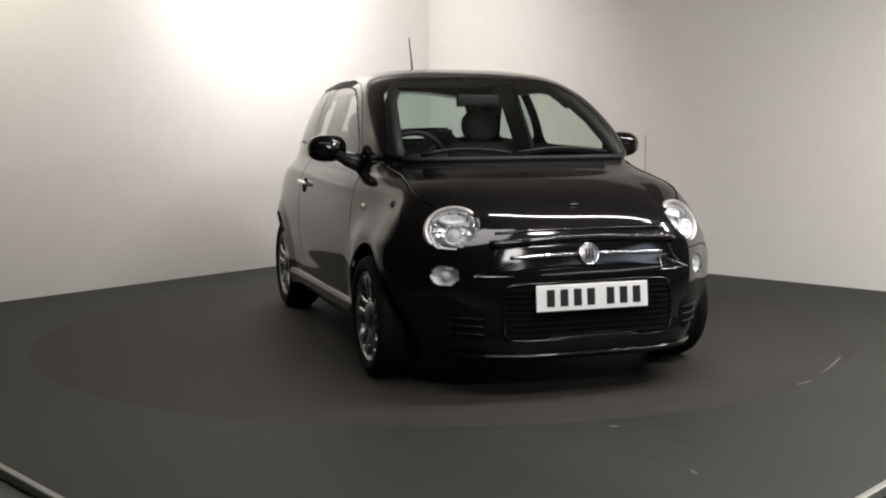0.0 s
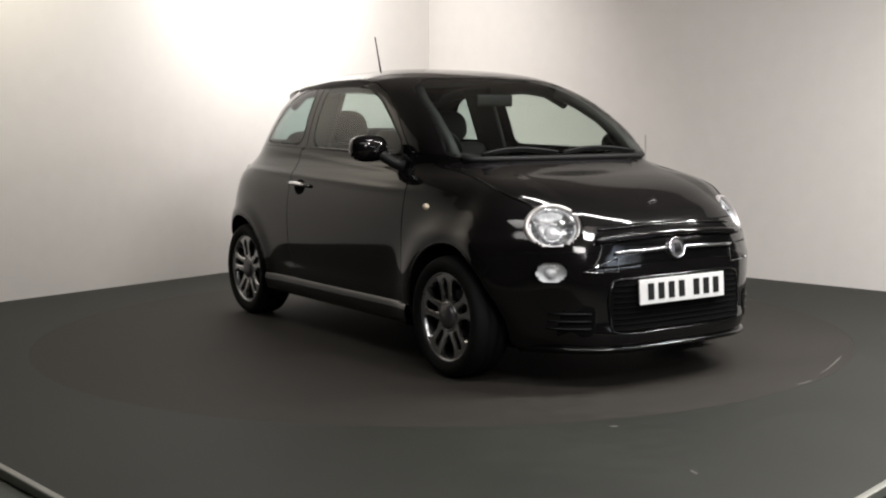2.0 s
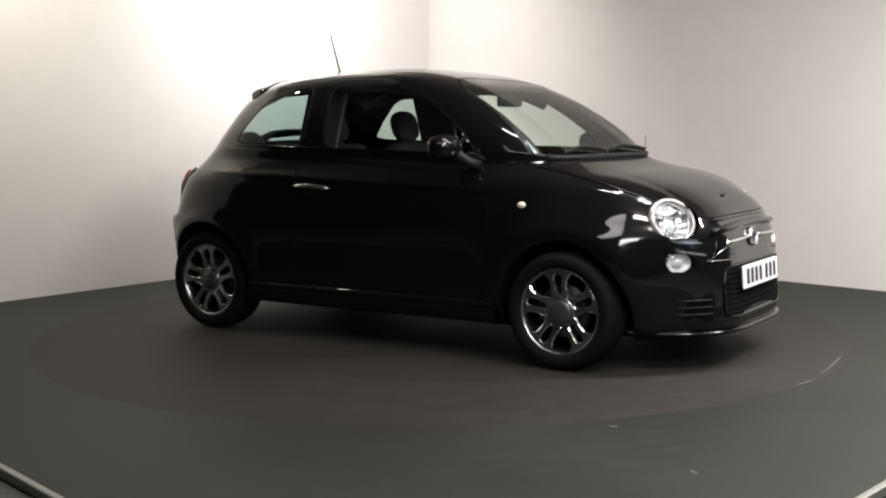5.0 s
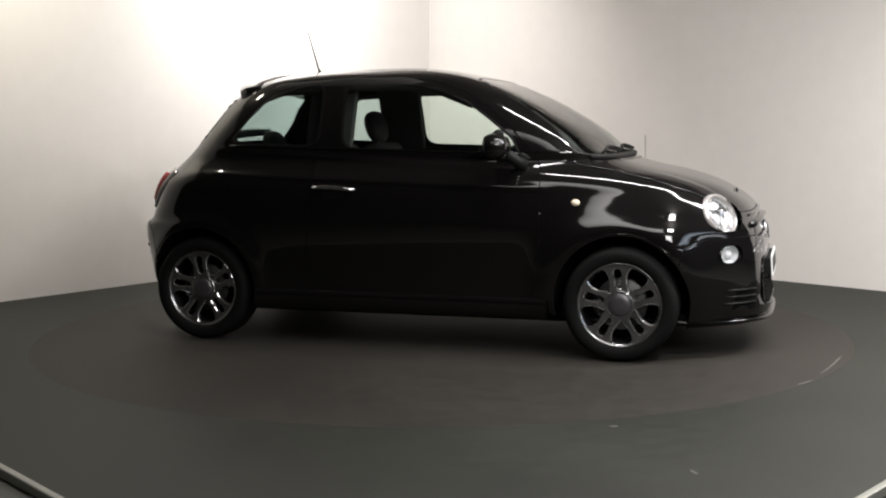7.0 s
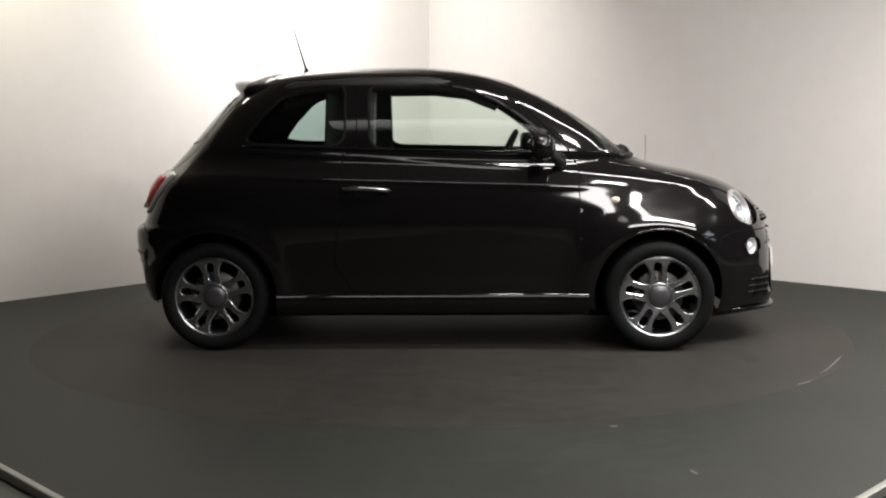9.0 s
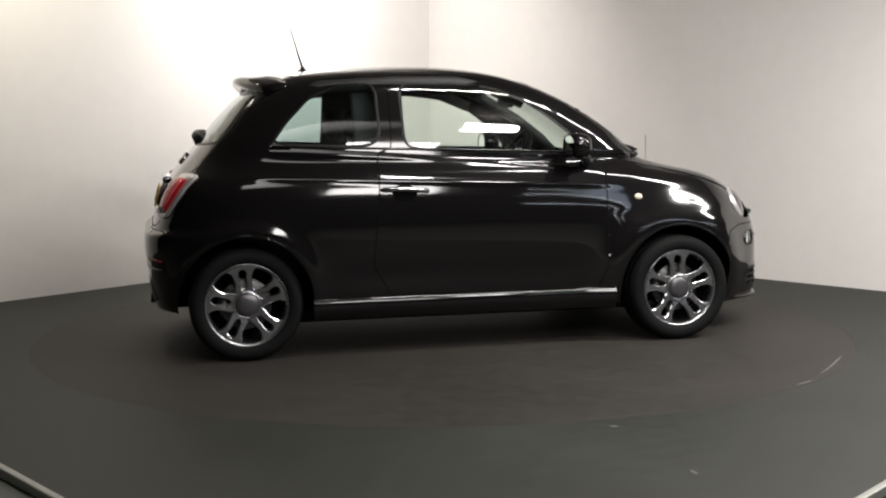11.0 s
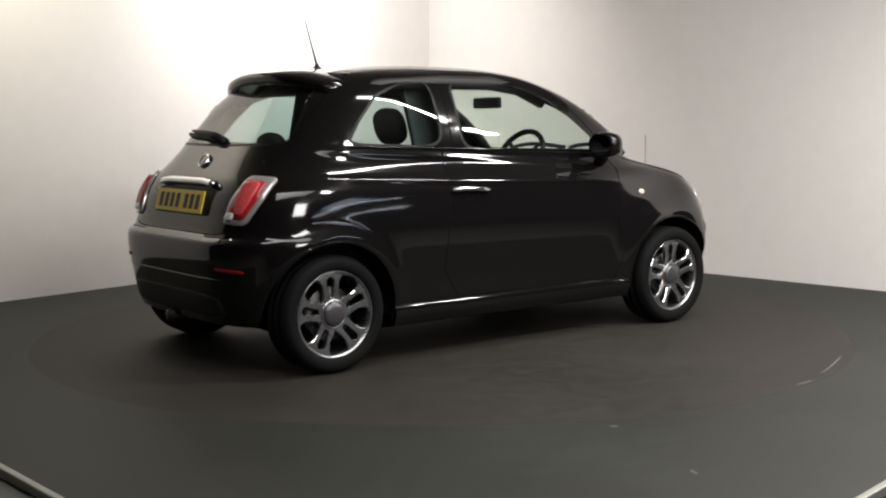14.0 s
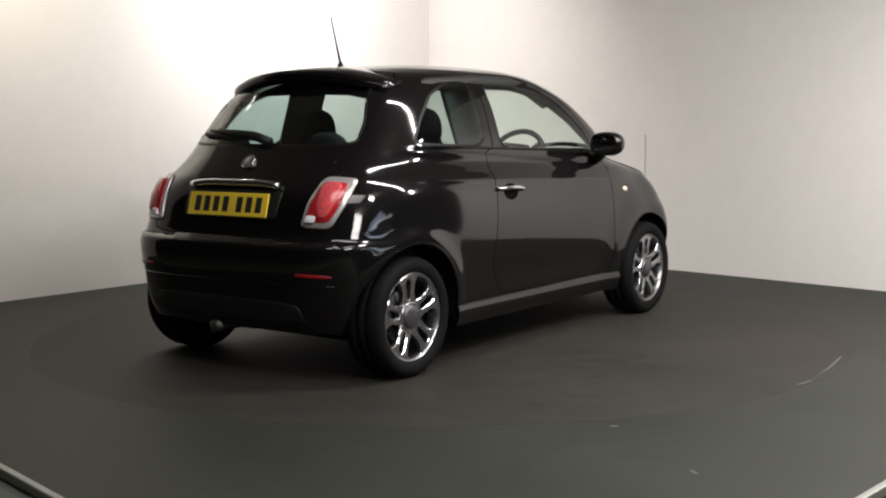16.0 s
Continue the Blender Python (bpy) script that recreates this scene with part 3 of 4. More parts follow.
def twin_spoke():
    """Two arms joined at the hub and flared into the rim, with a slot between them, chamfered."""
    side = [(.030, .046), (.046, .058), (.046, .078), (.043, .100), (.043, .122), (.047, .143), (.056, .162), (.072, .176), (.092, .182)]
    ring = [(.197 * math.sin(a), .197 * math.cos(a)) for a in np.linspace(.47, -.47, 13)]
    outer = side + ring + [(-x, z) for x, z in side[::-1]]
    half = [(.010, .083), (.014, .100), (.016, .125), (.019, .148), (.019, .164), (.011, .174)]
    slot = [(0, .079)] + half + [(0, .177)] + [(-x, z) for x, z in half[::-1]]
    bm = bmesh.new()
    loops, edges = [], []
    for pts, inward in ((outer, 1), (slot, -1)):
        n = len(pts)
        area = sum(pts[k][0] * pts[(k + 1) % n][1] - pts[(k + 1) % n][0] * pts[k][1] for k in range(n))
        face = []
        for k in range(n):
            dx, dz = pts[(k + 1) % n][0] - pts[k - 1][0], pts[(k + 1) % n][1] - pts[k - 1][1]
            l = math.hypot(dx, dz) * math.copysign(1, area) * inward / .0045
            x, z = pts[k][0] - dz / l, pts[k][1] + dx / l
            face.append(bm.verts.new((x, dish(math.hypot(x, z)), z)))
        low = [bm.verts.new((x, dish(math.hypot(x, z)) + .004, z)) for x, z in pts]
        back = [bm.verts.new((x, dish(math.hypot(x, z)) + .026, z)) for x, z in pts]
        for k in range(n):
            l = (k + 1) % n
            edges.append(bm.edges.new((face[k], face[l])))
            bm.faces.new((face[k], face[l], low[l], low[k])).material_index = 1
            bm.faces.new((low[k], low[l], back[l], back[k]))
    bmesh.ops.triangle_fill(bm, use_beauty=True, use_dissolve=False, edges=edges)
    bmesh.ops.recalc_face_normals(bm, faces=bm.faces)
    me = bpy.data.meshes.new("spoke")
    bm.to_mesh(me)
    bm.free()
    me.materials.append(RIM)
    me.materials.append(POLISHED)
    return me


def wheel_meshes():
    out = {}
    out["rim"] = mesh_of("rim", *lathe([(.186, .15), (.184, .05), (.188, .026), (.192, .010), (.198, .003), (.203, -.001), (.206, .001), (.206, .010), (.202, .02)], "y", 64), RIM)
    tyre = [(.201, .014), (.206, -.001), (.215, -.009), (.232, -.014), (.250, -.014), (.262, -.009), (.271, .002), (.2765, .014), (TYRE, .028), (TYRE, .055), (TYRE - .004, .057), (TYRE - .004, .062), (TYRE, .064), (TYRE, .105), (TYRE - .004, .107), (TYRE - .004, .112), (TYRE, .114), (TYRE, .150), (.274, .17), (.258, .188), (.201, .185)]
    out["tyre"] = mesh_of("tyre", *lathe(tyre, "y", 64), RUBBER)
    out["brake_disc"] = mesh_of("brake_disc", *lathe([(.03, .06), (.125, .06), (.128, .064), (.128, .08), (.03, .08)], "y", 40), STEEL)
    # Black disc added to blot out the rim's bright back.
    out["blackout_disc"] = mesh_of("blackout_disc", *lathe([(.03, .158), (.18, .158), (.192, .150), (.18, .150), (.03, .150)], "y", 40), SEAM)
    out["hub_cap"] = mesh_of("hub_cap", *lathe([(.0, -.004), (.028, -.003), (.048, .001), (.057, .008), (.060, .016), (.060, .032)], "y", 40), CAP)
    out["hub_ring"] = mesh_of("hub_ring", *lathe([(.059, .013), (.064, .010), (.070, .014), (.073, .022), (.074, .05)], "y", 40), RIM)
    out["bolt"] = mesh_of("bolt", *lathe([(.0, .0), (.006, .0), (.008, .003), (.008, .014)], "y", 8), STEEL)
    out["spoke"] = twin_spoke()
    return out


TYRE = 0.280
WM = wheel_meshes()


def wheel(x, s, first):
    """s: -1 for the car's right side. first: the angle of the first twin spoke."""
    rim = new("wheel", WM["rim"])
    rim.parent = car
    tagged(rim, "gunmetal twin-spoke alloy wheel with a low black tyre")
    rim.matrix_basis = pose(x, s * FACE[0 if x > 0 else 1], TYRE, 0, 0, 0 if s < 0 else 180)
    for name in ("tyre", "brake_disc", "blackout_disc", "hub_cap", "hub_ring"):
        ob = new(name, WM[name])
        ob.parent = rim
    for k in range(5):
        ob = new("spoke", WM["spoke"])
        ob.parent = rim
        ob.matrix_basis = Matrix.Rotation(radians(first + 72 * k), 4, "Y")
        ob = new("bolt", WM["bolt"])
        ob.parent = rim
        ob.matrix_basis = Matrix.Rotation(radians(first + 36 + 72 * k), 4, "Y") @ Matrix.Translation((0, 0.020, 0.082))
    a, b = sweep([(-.10, .066, .05), (-.115, .066, .0), (-.10, .066, -.05)], [.022, .026, .022], 8, 1.2)
    part("brake_caliper", a, b, STEEL, rim)
    # black liner of the wheel housing
    n, r = 28, ARCH + 0.004
    verts, faces = [], []
    for outer in (True, False):
        for k in range(n + 1):
            w = radians(-8 + 196 * k / n)
            lx, lz = x + r * math.cos(w), WHEELS[0][1] + r * math.sin(w)
            y = float(half_width(np.array(lx), np.array(lz))) - 0.012 if outer else 0.46
            verts.append((lx, s * y, lz))
    for k in range(n):
        faces.append((k, k + 1, n + 2 + k, n + 1 + k))
    faces.append(tuple(n + 1 + k for k in range(n + 1)))
    part("wheel_liner", verts, faces, SEAM, car, "black wheel housing")


for x, s, first in ((WHEELS[0][0], -1, -4), (WHEELS[1][0], -1, -7), (WHEELS[0][0], 1, 10), (WHEELS[1][0], 1, 20)):
    wheel(x, s, first)

# ---- lamps ----
for s in (-1, 1):
    m = facing(mirrored(HEAD_P, s), mirrored(HEAD_N, s), 0.008)
    a, b = 0.116, 0.099
    bez = oval(m, a, b, [(1.16, -0.05), (1.13, -0.004), (1.06, 0.010), (0.97, 0.011), (0.93, 0.004), (0.91, -0.02)], FRAME, car, "headlight", "round clear headlight in a thin chrome ring")
    oval(m, a, b, [(0.95, 0.0), (0.90, -0.010), (0.80, -0.026), (0.62, -0.042), (0.40, -0.052), (0.05, -0.056)], REFLECT, bez, "reflector")
    q = m @ Matrix.Translation((0.0, -0.014, -0.048))
    oval(q, 0.040, 0.040, [(1.1, 0.0), (1.14, 0.024), (1.0, 0.030), (0.90, 0.018)], REFLECT, bez, "projector_ring")
    oval(q, 0.034, 0.034, [(1.0, 0.006), (0.9, 0.016), (0.6, 0.028), (0.05, 0.033)], FROST, bez, "projector")
    for k in range(14):
        w = 2 * math.pi * k / 14
        d = Vector((a * math.cos(w), b * math.sin(w), 0))
        v, f = sweep([m @ (d * 0.50 + Vector((0, 0, -0.040))), m @ (d * 0.70 + Vector((0, 0, -0.030))), m @ (d * 0.90 + Vector((0, 0, -0.008)))], 0.0032, 6)
        part("reflector_rib", v, f, REFLECT, bez)
    q = m @ Matrix.Translation((0.012 * s, 0.054, -0.040))
    oval(q, 0.060, 0.022, [(1.0, 0.0), (1.0, 0.020), (0.85, 0.024), (0.5, 0.018), (0.05, 0.014)], FROST, bez, "side_light")
    for k in range(5):
        v, f = sweep([m @ Vector((a * 0.86 * math.cos(w), b * 0.86 * math.sin(w), -0.012)) for w in np.linspace(0.4 + k * 1.25, 1.4 + k * 1.25, 9)], 0.004, 6)
        part("flute", v, f, FROST, bez)
    oval(m, a, b, [(0.97, 0.006), (0.9, 0.014), (0.75, 0.023), (0.5, 0.031), (0.25, 0.035), (0.02, 0.036)], CLEAR, bez, "lens").visible_shadow = False
    m = facing(mirrored(FOG_P, s), mirrored(FOG_N, s), 0.0)
    a, b = 0.072, 0.048
    bez = oval(m, a, b, [(1.10, -0.03), (1.08, 0.000), (1.02, 0.008), (0.95, 0.006), (0.92, -0.012)], GLOSS, car, "fog_light", "small oval lower lamp with a clear lens")
    oval(m, a, b, [(0.97, 0.0), (0.85, -0.012), (0.55, -0.022), (0.05, -0.026)], FROST, bez, "reflector")
    oval(m @ Matrix.Translation((0, 0, -0.024)), 0.024, 0.022, [(1.0, 0.0), (1.0, 0.016), (0.6, 0.024), (0.05, 0.026)], FROST, bez, "bulb")
    oval(m, a, b, [(0.97, 0.004), (0.8, 0.012), (0.5, 0.018), (0.02, 0.021)], CLEAR, bez, "lens").visible_shadow = False
    # tail lamp
    tail = rounded([(s * .505, .925), (s * .632, .915), (s * .640, .82), (s * .600, .702), (s * .462, .706), (s * .470, .80)], 5, corner=0.22)
    if s > 0:
        tail = tail[::-1]
    lamp = patch(tail, "tail", 0.012, 0.004, FRAME, car, "tail_light", "upright red tail light in a pale chrome frame")
    c = tail.mean(0)
    patch(c + (tail - c) * 0.78, "tail", 0.018, 0.010, RED, lamp, "red_lens", "glossy red lens")
    small = rounded([(s * .49, .755), (s * .535, .755), (s * .53, .722), (s * .485, .724)], 4, corner=0.3)
    patch(small if s < 0 else small[::-1], "tail", 0.029, 0.003, FROST, lamp, "clear_lens", "small clear reversing lens")
    mid = rounded([(s * .522, .893), (s * .602, .888), (s * .598, .800), (s * .575, .745), (s * .545, .745), (s * .528, .80)], 4, corner=0.3)
    patch(mid if s < 0 else mid[::-1], "tail", 0.029, 0.004, BRIGHT_RED, lamp, "brake_lens", "lighter ribbed red lens")
    ref = rounded([(s * .47, .512), (s * .63, .503), (s * .63, .488), (s * .47, .494)], 3, corner=0.3)
    patch(ref if s < 0 else ref[::-1], "tail", 0.004, 0.002, DEEP_RED, car, "rear_reflector", "thin dark red rear reflector")
    # side repeater
    side = "right" if s < 0 else "left"
    p, n = surf(0.936, 0.772, side)
    oval(facing(p, n), 0.019, 0.014, [(1.15, -0.002), (1.12, 0.004), (1.0, 0.006), (0.7, 0.011), (0.05, 0.013)], AMBER, car, "side_repeater", "small pale side indicator")

# ---- nose ----
moustache = rounded([(-.43, .575), (-.47, .535), (.47, .535), (.43, .575), (.40, .645), (-.40, .645)], 5, corner=0.15)
patch(moustache, "nose", 0.003, 0.0, GLOSS, car, "upper_grille", "glossy black upper grille panel")
rail([(y, .668 - 0.10 * y * y) for y in np.linspace(-.43, .43, 25)], "nose", 0.004, 0.022, PAINT, car, "grille_lip", flat=0.75)
rail([(y, .706 - 0.06 * y * y) for y in np.linspace(-.40, .40, 25)], "nose", 0.000, 0.008, PAINT, car, "bonnet_lip", flat=0.7)
for s in (-1, 1):
    rail(line((s * .052, .602), (s * .35, .594), 9), "nose", 0.014, 0.0075, CHROME, car, "whisker_bar", "chrome whisker bar beside the badge")
    tri = [(s * .345, .574), (s * .50, .521), (s * .345, .516)]
    rail(tri, "nose", 0.008, 0.0035, CHROME, car, "grille_trim", closed=True)
    # Flat black patch stands for the hollow; its shade is in the colour.
    cover = rounded([(s * .45, .378), (s * .62, .378), (s * .61, .245), (s * .46, .240)], 4, corner=0.25)
    patch(cover if s > 0 else cover[::-1], "nose", 0.002, 0.0, SEAM, car, "corner_intake", "slatted corner intake, its dark hollow painted on")
    for z in (.275, .308, .341):
        rail(line((s * .47, z), (s * .605, z), 6), "nose", 0.004, 0.005, SEAL, car, "intake_slat")
p, n = surf(0.0, .598, "nose")
m = facing(p, n, 0.006)
badge = oval(m, .047, .047, [(1.0, -0.004), (1.02, 0.010), (0.95, 0.015), (0.86, 0.013), (0.82, 0.008)], CHROME, car, "front_badge", "round chrome badge with a plain centre")
oval(m, .040, .040, [(1.0, 0.008), (0.8, 0.010), (0.05, 0.012)], BADGE, badge, "badge_face")
for x in (-.014, 0, .014):
    v, f = sweep([m @ Vector((x, -.022, .014)), m @ Vector((x, .022, .014))], 0.0035, 6)
    part("badge_bar", v, f, INK, badge)
p, n = surf(0.0, .80, "nose")
oval(facing(p, n), .022, .012, [(1.1, -0.002), (1.0, 0.006), (0.6, 0.012), (0.05, 0.014)], PAINT, car, "washer_jet")
grille = rounded([(-.40, .40), (-.385, .245), (.385, .245), (.40, .40), (.37, .485), (-.37, .485)], 5, corner=0.16)
lower = patch(grille, "nose", 0.002, 0.0, SEAM, car, "lower_grille", "wide black lower grille")
for k in range(9):
    z = .262 + k * .024
    rail(line((-.375, z), (.375, z), 13), "nose", 0.004, 0.0035, SEAM, lower, "grille_slat")
rail([tuple(q) for q in grille], "nose", 0.003, 0.005, GLOSS, lower, "grille_frame", closed=True)
lipath = [(y, .185) for y in np.linspace(-.70, .70, 41)]
rail(lipath, "nose", 0.006, 0.020, GLOSS, car, "front_splitter", "glossy black lip under the front bumper", flat=0.6)


def number_plate(name, back, x, z, tilt, mat, label):
    m = pose(x, 0, z, 0, tilt, 0)
    plate = part_bm(name, box_bm((0.008, 0.52, 0.111), (0, 0, 0), 0.003, 2, m), mat, car, label)
    f = -1 if back else 1
    xs = [-.195, -.133, -.071, -.009, .082, .144, .206]
    for y in xs:
        part_bm("bar", box_bm((0.002, 0.036, 0.072), (f * 0.0048, y * f, 0), 0, 1, m), INK, plate)
    return plate


number_plate("front_number_plate", False, 1.852, .424, -4, WHITE_PLATE, "white number plate with plain black bars")
part_bm("plate_holder", box_bm((0.03, 0.50, 0.09), (0, 0, 0), 0.006, 2, pose(1.838, 0, .424, 0, -4, 0)), TRIM, car)

# ---- tail ----
number_plate("rear_number_plate", True, -1.537, .797, 15, YELLOW_PLATE, "yellow number plate with plain black bars")
recess = rounded([(-.30, .735), (.30, .735), (.31, .862), (-.31, .862)], 4, corner=0.1)
patch(recess[::-1], "tail", 0.006, 0.0, TRIM, made["tailgate"], "plate_recess")
rail([(y, .886 - 0.10 * max(0, abs(y) - .18)) for y in np.linspace(-.285, .285, 25)], "tail", 0.016, 0.022, CHROME, made["tailgate"], "boot_handle", "chrome bar above the number plate", flat=0.85)
p, n = surf(0.0, .985, "tail")
m = facing(p, n, 0.004)
badge = oval(m, .038, .038, [(1.0, -0.004), (1.02, 0.008), (0.93, 0.012), (0.84, 0.009)], CHROME, made["tailgate"], "rear_badge", "round chrome badge with a plain centre")
oval(m, .033, .033, [(1.0, 0.006), (0.7, 0.009), (0.05, 0.010)], BADGE, badge, "badge_face")
valance = rounded([(-.50, .272), (.50, .272), (.46, .375), (-.46, .375)], 4, corner=0.2)
patch(valance[::-1], "tail", 0.004, 0.0, TRIM, car, "rear_valance", "matt black lower bumper insert")
rail([(y, .452) for y in np.linspace(-.66, .66, 31)], "tail", -0.001, 0.005, PAINT, car, "bumper_crease", flat=0.8)
v, f = sweep([(-1.30, .06, .22), (-1.48, .06, .225), (-1.590, .06, .225)], [.028, .028, .030], 14)
part("exhaust_pipe", v, f, STEEL, car, "dull steel exhaust tip")
v, f = lathe([(.0, -.22), (.075, -.215), (.085, -.20), (.085, .20), (.075, .215), (.0, .22)], "y", 20, (-1.36, .20, .255), 1.2, 0.8)
part("silencer", v, f, STEEL, car, "dull steel silencer box")
# rear wiper
p = [surf(y, 1.078 + 0.012 * k, "tail") for k, y in enumerate((-.06, .03, .14, .28, .40))]
v, f = sweep([a + n * h for (a, n), h in zip(p, (.004, .030, .034, .028, .016))], [.026, .024, .018, .013, .007], 10, 0.9)
wiper = part("rear_wiper", v, f, TRIM, made["tailgate"], "black rear wiper along the window's foot")
v, f = sweep([surf(y, 1.088 + 0.05 * y, "tail")[0] + surf(y, 1.088 + 0.05 * y, "tail")[1] * .012 for y in np.linspace(.02, .43, 9)], .008, 8, 1.6)
part("wiper_blade", v, f, TRIM, wiper)


def roof_spoiler():
    """Curved wing over the rear window."""
    verts, faces = [], []
    ys = np.linspace(-.51, .51, 37)
    for y in ys:
        e = abs(y) / .51
        tip = -1.118 + 0.125 * e ** 2.6
        zt = 1.424 - 0.066 * e ** 2.2
        root = -0.86 + 0.02 * e
        zr = 1.452 - 0.092 * e ** 2.2
        sec = [(root, zr + .004), ((root + tip) / 2, (zr + zt) / 2 + .012), (tip + .03, zt + .004), (tip, zt - .012), (tip + .002, zt - .040), (tip + .028, zt - .062), ((root + tip) / 2 + .03, (zr + zt) / 2 - .06), (root, zr - .05)]
        verts += [(x, y, z) for x, z in sec]
    n = 8
    for i in range(len(ys) - 1):
        for k in range(n):
            l = (k + 1) % n
            faces.append((i * n + k, (i + 1) * n + k, (i + 1) * n + l, i * n + l))
    faces += [tuple(range(n)), tuple((len(ys) - 1) * n + k for k in range(n))[::-1]]
    return part("roof_spoiler", verts, faces, PAINT, car, "black roof spoiler over the rear window")


roof_spoiler()
v, f = lathe([(.0, .024), (.006, .022), (.011, .006), (.020, .000), (.022, -.012)], "z", 16, (-.736, -.005, 1.462), 1.3, 1.0)
base = part("antenna", v, f, TRIM, car, "thin black roof aerial")
v, f = sweep([(-.738, -.005, 1.478), (-.762, -.005, 1.56), (-.804, -.006, 1.705)], [.0065, .0048, .0032], 8)
part("mast", v, f, TRIM, base)

# ---- sides ----
for s, side in ((-1, "right"), (1, "left")):
    rail([(x, float(np.interp(x, (.90, .966, 1.11, 1.258, 1.376, 1.50, 1.55), (.963, .948, .921, .888, .855, .810, .784)))) for x in np.linspace(.90, 1.55, 26)], side, -0.001, 0.006, PAINT, made["bonnet"], "bonnet_edge", "rolled edge of the bonnet")
    door = made["door", s < 0]
    v, f = sweep([surf(x, z, side)[0] + surf(x, z, side)[1] * h for x, z, h in ((-.452, .834, -.004), (-.44, .834, .016), (-.39, .835, .026), (-.33, .834, .028), (-.27, .830, .024), (-.222, .826, .014), (-.212, .825, -.004))], [.009, .011, .012, .012, .012, .011, .009], 10)
    part("door_handle", v, f, CHROME, door, "chrome door handle")
    # Recess behind the handle painted as a flat black patch for its shade.
    cup = circle(-.335, .818, .042, 24)
    cup[:, 0] = -.335 + (cup[:, 0] + .335) * 1.5
    patch(cup if s < 0 else cup[::-1], side, 0.0015, -0.001, SEAM, door, "cup_shade")
    # side skirt
    v, f = [], []
    xs = np.linspace(-.80, .80, 25)
    for x in xs:
        y = float(half_width(np.array(x), np.array(.30)))
        for dy, z in ((-.012, .300), (.004, .290), (.012, .274), (.010, .240), (-.006, .190), (-.10, .172)):
            v.append((x, s * (y + dy), z))
    for i in range(len(xs) - 1):
        for k in range(5):
            q = (i * 6 + k, i * 6 + k + 1, i * 6 + k + 7, i * 6 + k + 6)
            f.append(q if s > 0 else q[::-1])
    part("side_skirt", v, f, PAINT, car, "glossy black side skirt under the door")
    # waist strip under the glass
    rail([(x, 1.028 - .026 * x) for x in np.linspace(-.98, .64, 30)], side, 0.004, 0.006, GLOSS, car, "waist_strip")
    # mirror
    root = Vector((.665, s * .715, .955))
    head = Vector((.560, s * (.852 if s < 0 else .785), 1.044))
    v, f = sweep([root, root.lerp(head, .35) + Vector((0.012, 0, -.012)), root.lerp(head, .7), head], [.030, .026, .028, .03], 10, 1.0)
    arm = part("door_mirror", v, f, TRIM, door, "black door mirror on a short stalk")
    verts, faces = [], []
    prof = [(-.050, .78), (-.048, .86), (-.030, .98), (.0, 1.0), (.028, .93), (.050, .74), (.062, .45), (.066, .05)]
    n = 28
    for h, r in prof:
        for k in range(n):
            w = 2 * math.pi * k / n
            cy, sz = math.copysign(abs(math.cos(w)) ** .8, math.cos(w)), math.copysign(abs(math.sin(w)) ** .8, math.sin(w))
            verts.append(head + Vector((h, r * .100 * cy, r * .068 * sz)))
    for i in range(len(prof) - 1):
        for k in range(n):
            l = (k + 1) % n
            faces.append((i * n + k, i * n + l, (i + 1) * n + l, (i + 1) * n + k))
    part("mirror_shell", verts, faces, PAINT, arm, "gloss black mirror shell")
    part("mirror_glass", [head + Vector((-.047, .080 * math.cos(2 * math.pi * k / n), .054 * math.sin(2 * math.pi * k / n))) for k in range(n)], [tuple(range(n))], MIRROR, arm, "mirror glass")
    pts = [(.655, 1.02), (.70, .985), (.66, .965), (.60, .985)]
    patch(rounded(pts if s < 0 else pts[::-1], 4, corner=0.3), side, 0.006, 0.004, TRIM, door, "mirror_base")

# ---- windscreen wipers ----
for y0, y1 in ((-.02, .46), (-.50, -.06)):
    p = [surf(y0 + (y1 - y0) * k / 6, 1.000 + .022 * math.sin(math.pi * k / 6), "nose") for k in range(7)]
    v, f = sweep([a + b * .022 for a, b in p], .0075, 8)
    arm = part("wiper", v, f, TRIM, car, "black windscreen wiper")
    v, f = sweep([a + b * .010 for a, b in p], .005, 6, 1.6)
    part("wiper_blade", v, f, TRIM, arm)
v, f = sweep([surf(y, .985, "nose")[0] + Vector((.0, 0, .006)) for y in np.linspace(-.58, .58, 31)], .014, 8)
part("cowl", v, f, TRIM, car, "black plastic cowl below the windscreen")

# ---- underside and cabin ----
part_bm("floor_pan", box_bm((2.75, 1.30, 0.06), (0.10, 0, 0.19), 0.02), SEAM, car, "dark underside")


def seat(x, y, wide, name):
    m = Matrix.Translation((x, y, 0))
    cushion = part_bm(name, box_bm((.48, wide, .15), (.02, 0, .47), .05, 4, m), SEAT, car, "dark fabric car seat", True)
    b = m @ pose(-.22, 0, .52, 0, -16, 0)
    part_bm("backrest", box_bm((.13, wide * .94, .56), (0, 0, .27), .055, 4, b), SEAT, cushion, "", True)
    for yy in ((0,) if wide < .7 else (-.32, .32)):
        hb = bmesh.new()
        bmesh.ops.create_uvsphere(hb, u_segments=24, v_segments=14, radius=1.0)
        for q in hb.verts:
            q.co = Vector([math.copysign(abs(c) ** .78, c) for c in q.co])
        hb.transform(b @ Matrix.Translation((0, yy, .655 if wide < .7 else .53)) @ Matrix.Diagonal((.052, .118, .098, 1)))
        part_bm("headrest", hb, SEAT, cushion, "", True)
        for d in (-.05, .05):
            v, f = sweep([b @ Vector((0, yy + d, .5)), b @ Vector((0, yy + d, .62))], .006, 6)
            part("headrest_post", v, f, CHROME, cushion)
    return cushion


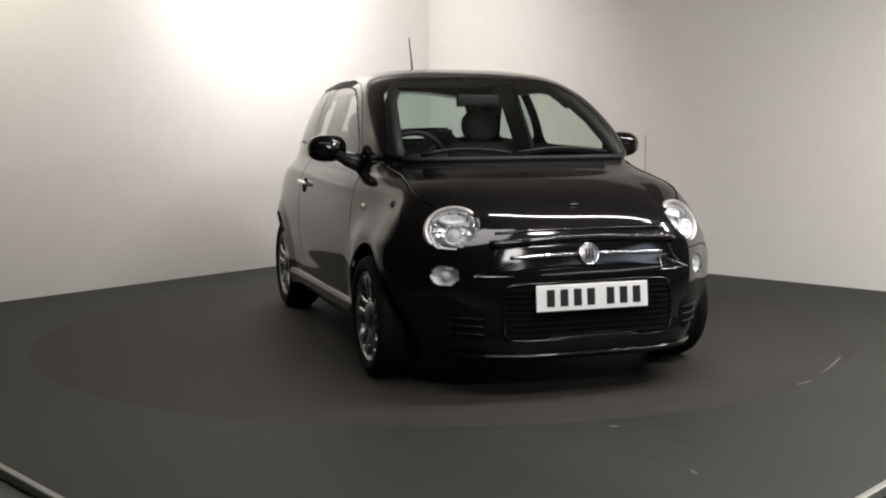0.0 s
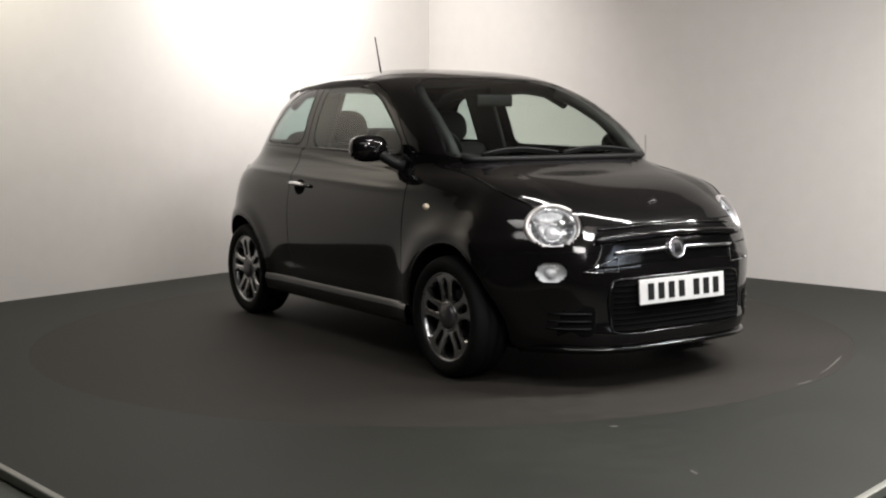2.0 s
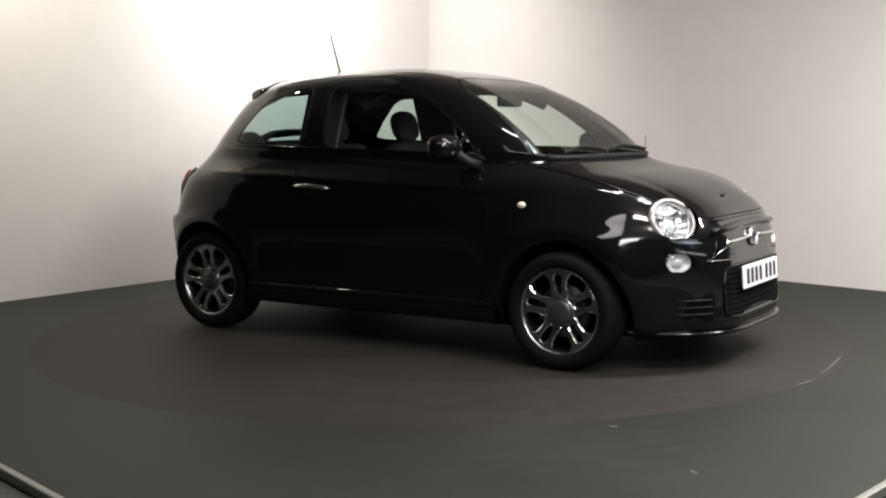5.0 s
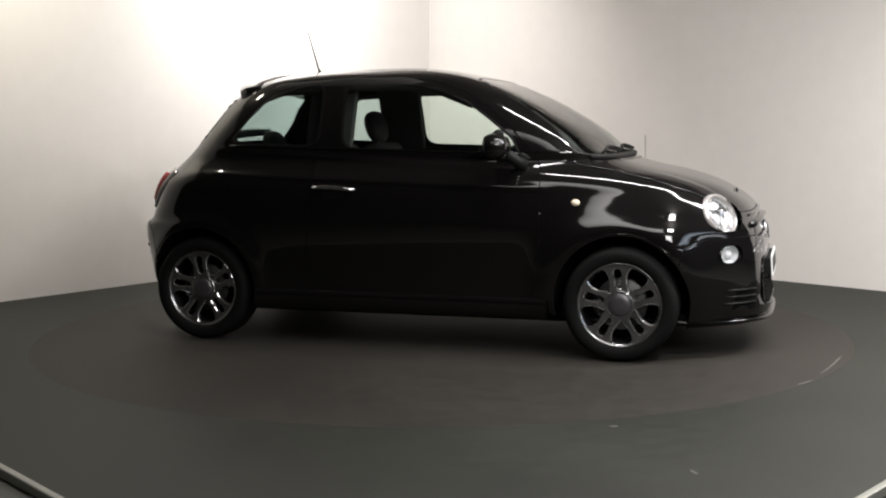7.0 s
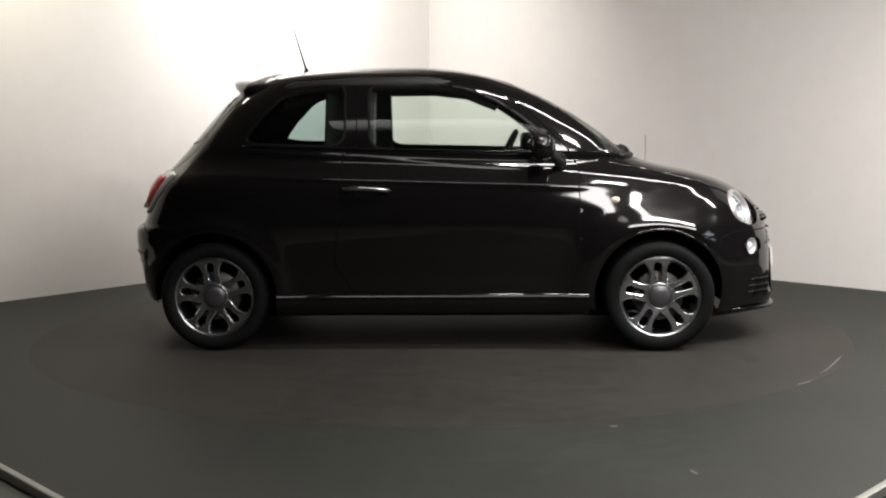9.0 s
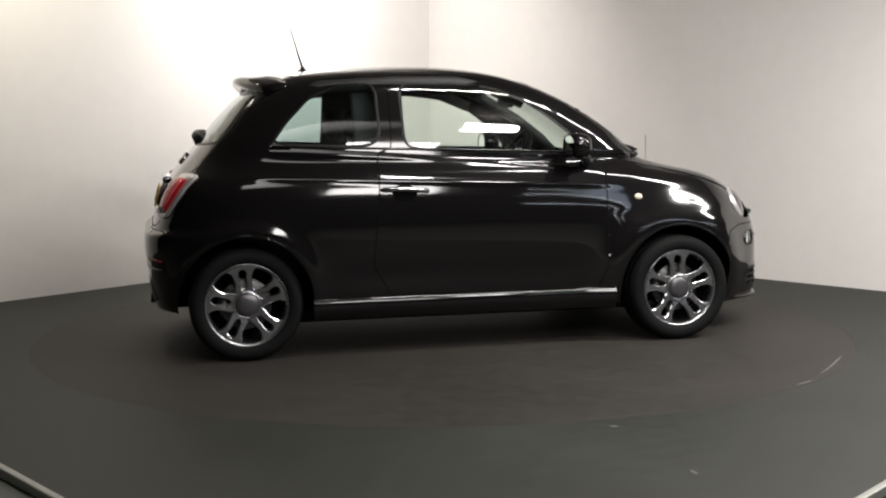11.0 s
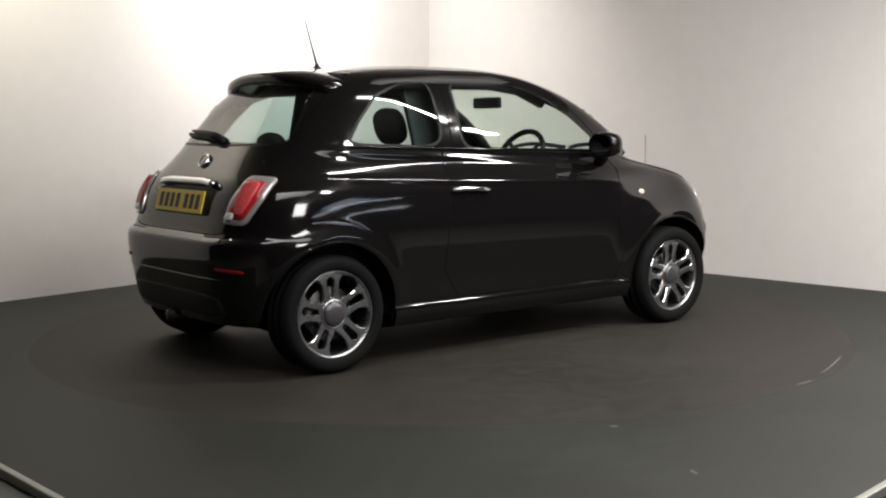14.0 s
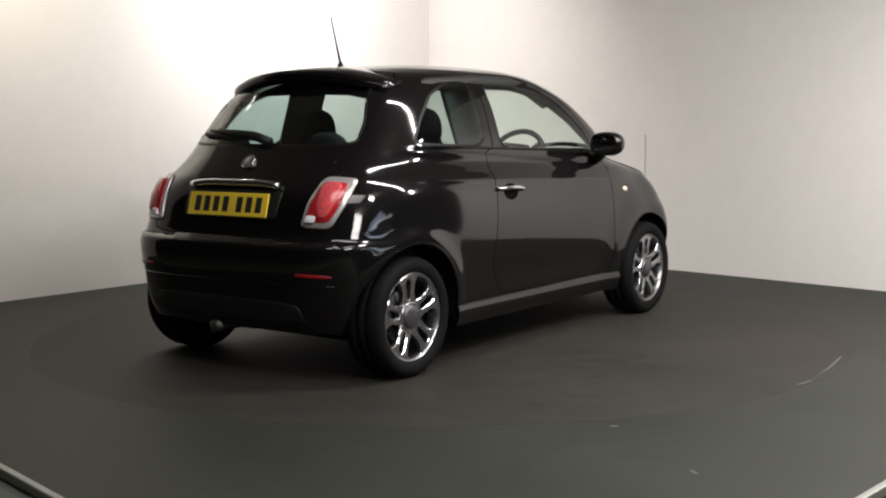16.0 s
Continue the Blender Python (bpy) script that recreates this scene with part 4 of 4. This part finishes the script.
seat(-.12, -.36, .48, "front_seat")
seat(-.12, .36, .48, "front_seat")
seat(-.82, 0, 1.05, "rear_seat")
verts, faces = [], []
ys = np.linspace(-.64, .64, 25)
for y in ys:
    e = abs(y) / .64
    hood = .045 * math.exp(-((y + .36) / .17) ** 2)
    for x, z in ((.96 - .12 * e, .93), (.80 - .06 * e, .965 + hood * .4), (.66 - .03 * e, .970 + hood), (.58, .945 + hood), (.55, .88), (.57, .76), (.66, .60)):
        verts.append((x, y, z))
for i in range(len(ys) - 1):
    for k in range(6):
        faces.append((i * 7 + k, i * 7 + k + 1, i * 7 + k + 8, i * 7 + k + 7))
part("dashboard", verts, faces, DASH, car, "dark dashboard with an instrument hood")
m = pose(.36, -.36, .955, 0, -62, 0)
v, f = sweep([m @ Vector((.183 * math.cos(w), .183 * math.sin(w), 0)) for w in np.linspace(0, 2 * math.pi, 41)[:-1]], .0155, 10, 1.0, True)
wheel_ob = part("steering_wheel", v, f, TRIM, car, "black three-spoke steering wheel")
v, f = lathe([(.0, .02), (.05, .016), (.07, .0), (.07, -.03)], "z", 24)
part("steering_boss", [m @ q for q in v], f, TRIM, wheel_ob)
for a in (0, 130, 230):
    w = radians(a + 180)
    v, f = sweep([m @ Vector((.05 * math.cos(w), .05 * math.sin(w), -.01)), m @ Vector((.175 * math.cos(w), .175 * math.sin(w), 0))], .014, 8, .7)
    part("steering_spoke", v, f, TRIM, wheel_ob)
v, f = sweep([m @ Vector((0, 0, -.02)), m @ Vector((0, 0, -.26))], .035, 10)
part("steering_column", v, f, TRIM, wheel_ob)
part_bm("interior_mirror", box_bm((.03, .24, .065), (.435, .0, 1.285), .012, 3), TRIM, car, "black interior mirror", True)
part_bm("parcel_shelf", box_bm((.34, 1.0, .03), (-1.17, 0, .98), .01), DASH, car)
part_bm("headlining", box_bm((.95, .86, .02), (-.30, 0, 1.405), .008), DASH, car, "grey roof lining")
for s in (-1, 1):
    part_bm("door_card", box_bm((1.15, .04, .52), (.13, s * .655, .70), .015), DASH, car, "dark inner door panel")
    rail([(s * y, z) for y, z in ((.605, 1.015), (.585, 1.10), (.548, 1.22), (.512, 1.31), (.46, 1.365))], "nose", -0.040, 0.032, DASH, car, "pillar_trim", "dark inner windscreen pillar")
    part_bm("pillar_trim", box_bm((.27, .03, .40), (0, 0, 0), .012, 2, pose(-.425, s * .560, 1.200, s * 19, 0, 0)), DASH, car, "dark inner centre pillar")
    v, f = sweep([(x, s * y, z) for x, y, z in ((-.95, .50, 1.28), (-.72, .545, 1.352), (-.35, .562, 1.372), (-.02, .56, 1.372), (.18, .555, 1.345), (.36, .555, 1.27))], [.024, .028, .030, .030, .028, .026], 8, 1.2)
    part("roof_rail_trim", v, f, DASH, car, "dark inner trim over the side windows")
    part_bm("side_trim", box_bm((.60, .04, .50), (-.85, s * .61, .69), .015), DASH, car)


# ---- turning ----
def theta(t):
    return -72.347 + 7.8307 * t + 0.008737 * (t - 8) ** 2


OFF = Vector((0.0303, -0.0750, 0))


def motions():
    rows, disc_rows = [], []
    for k in range(33):
        t = k * 0.5
        turn = Matrix.Rotation(radians(theta(t)), 4, "Z")
        rows.append((t, Matrix.Translation(turn @ -OFF) @ turn))
        disc_rows.append((t, turn))
    walk(car, rows)
    walk(turntable, disc_rows)


motions()
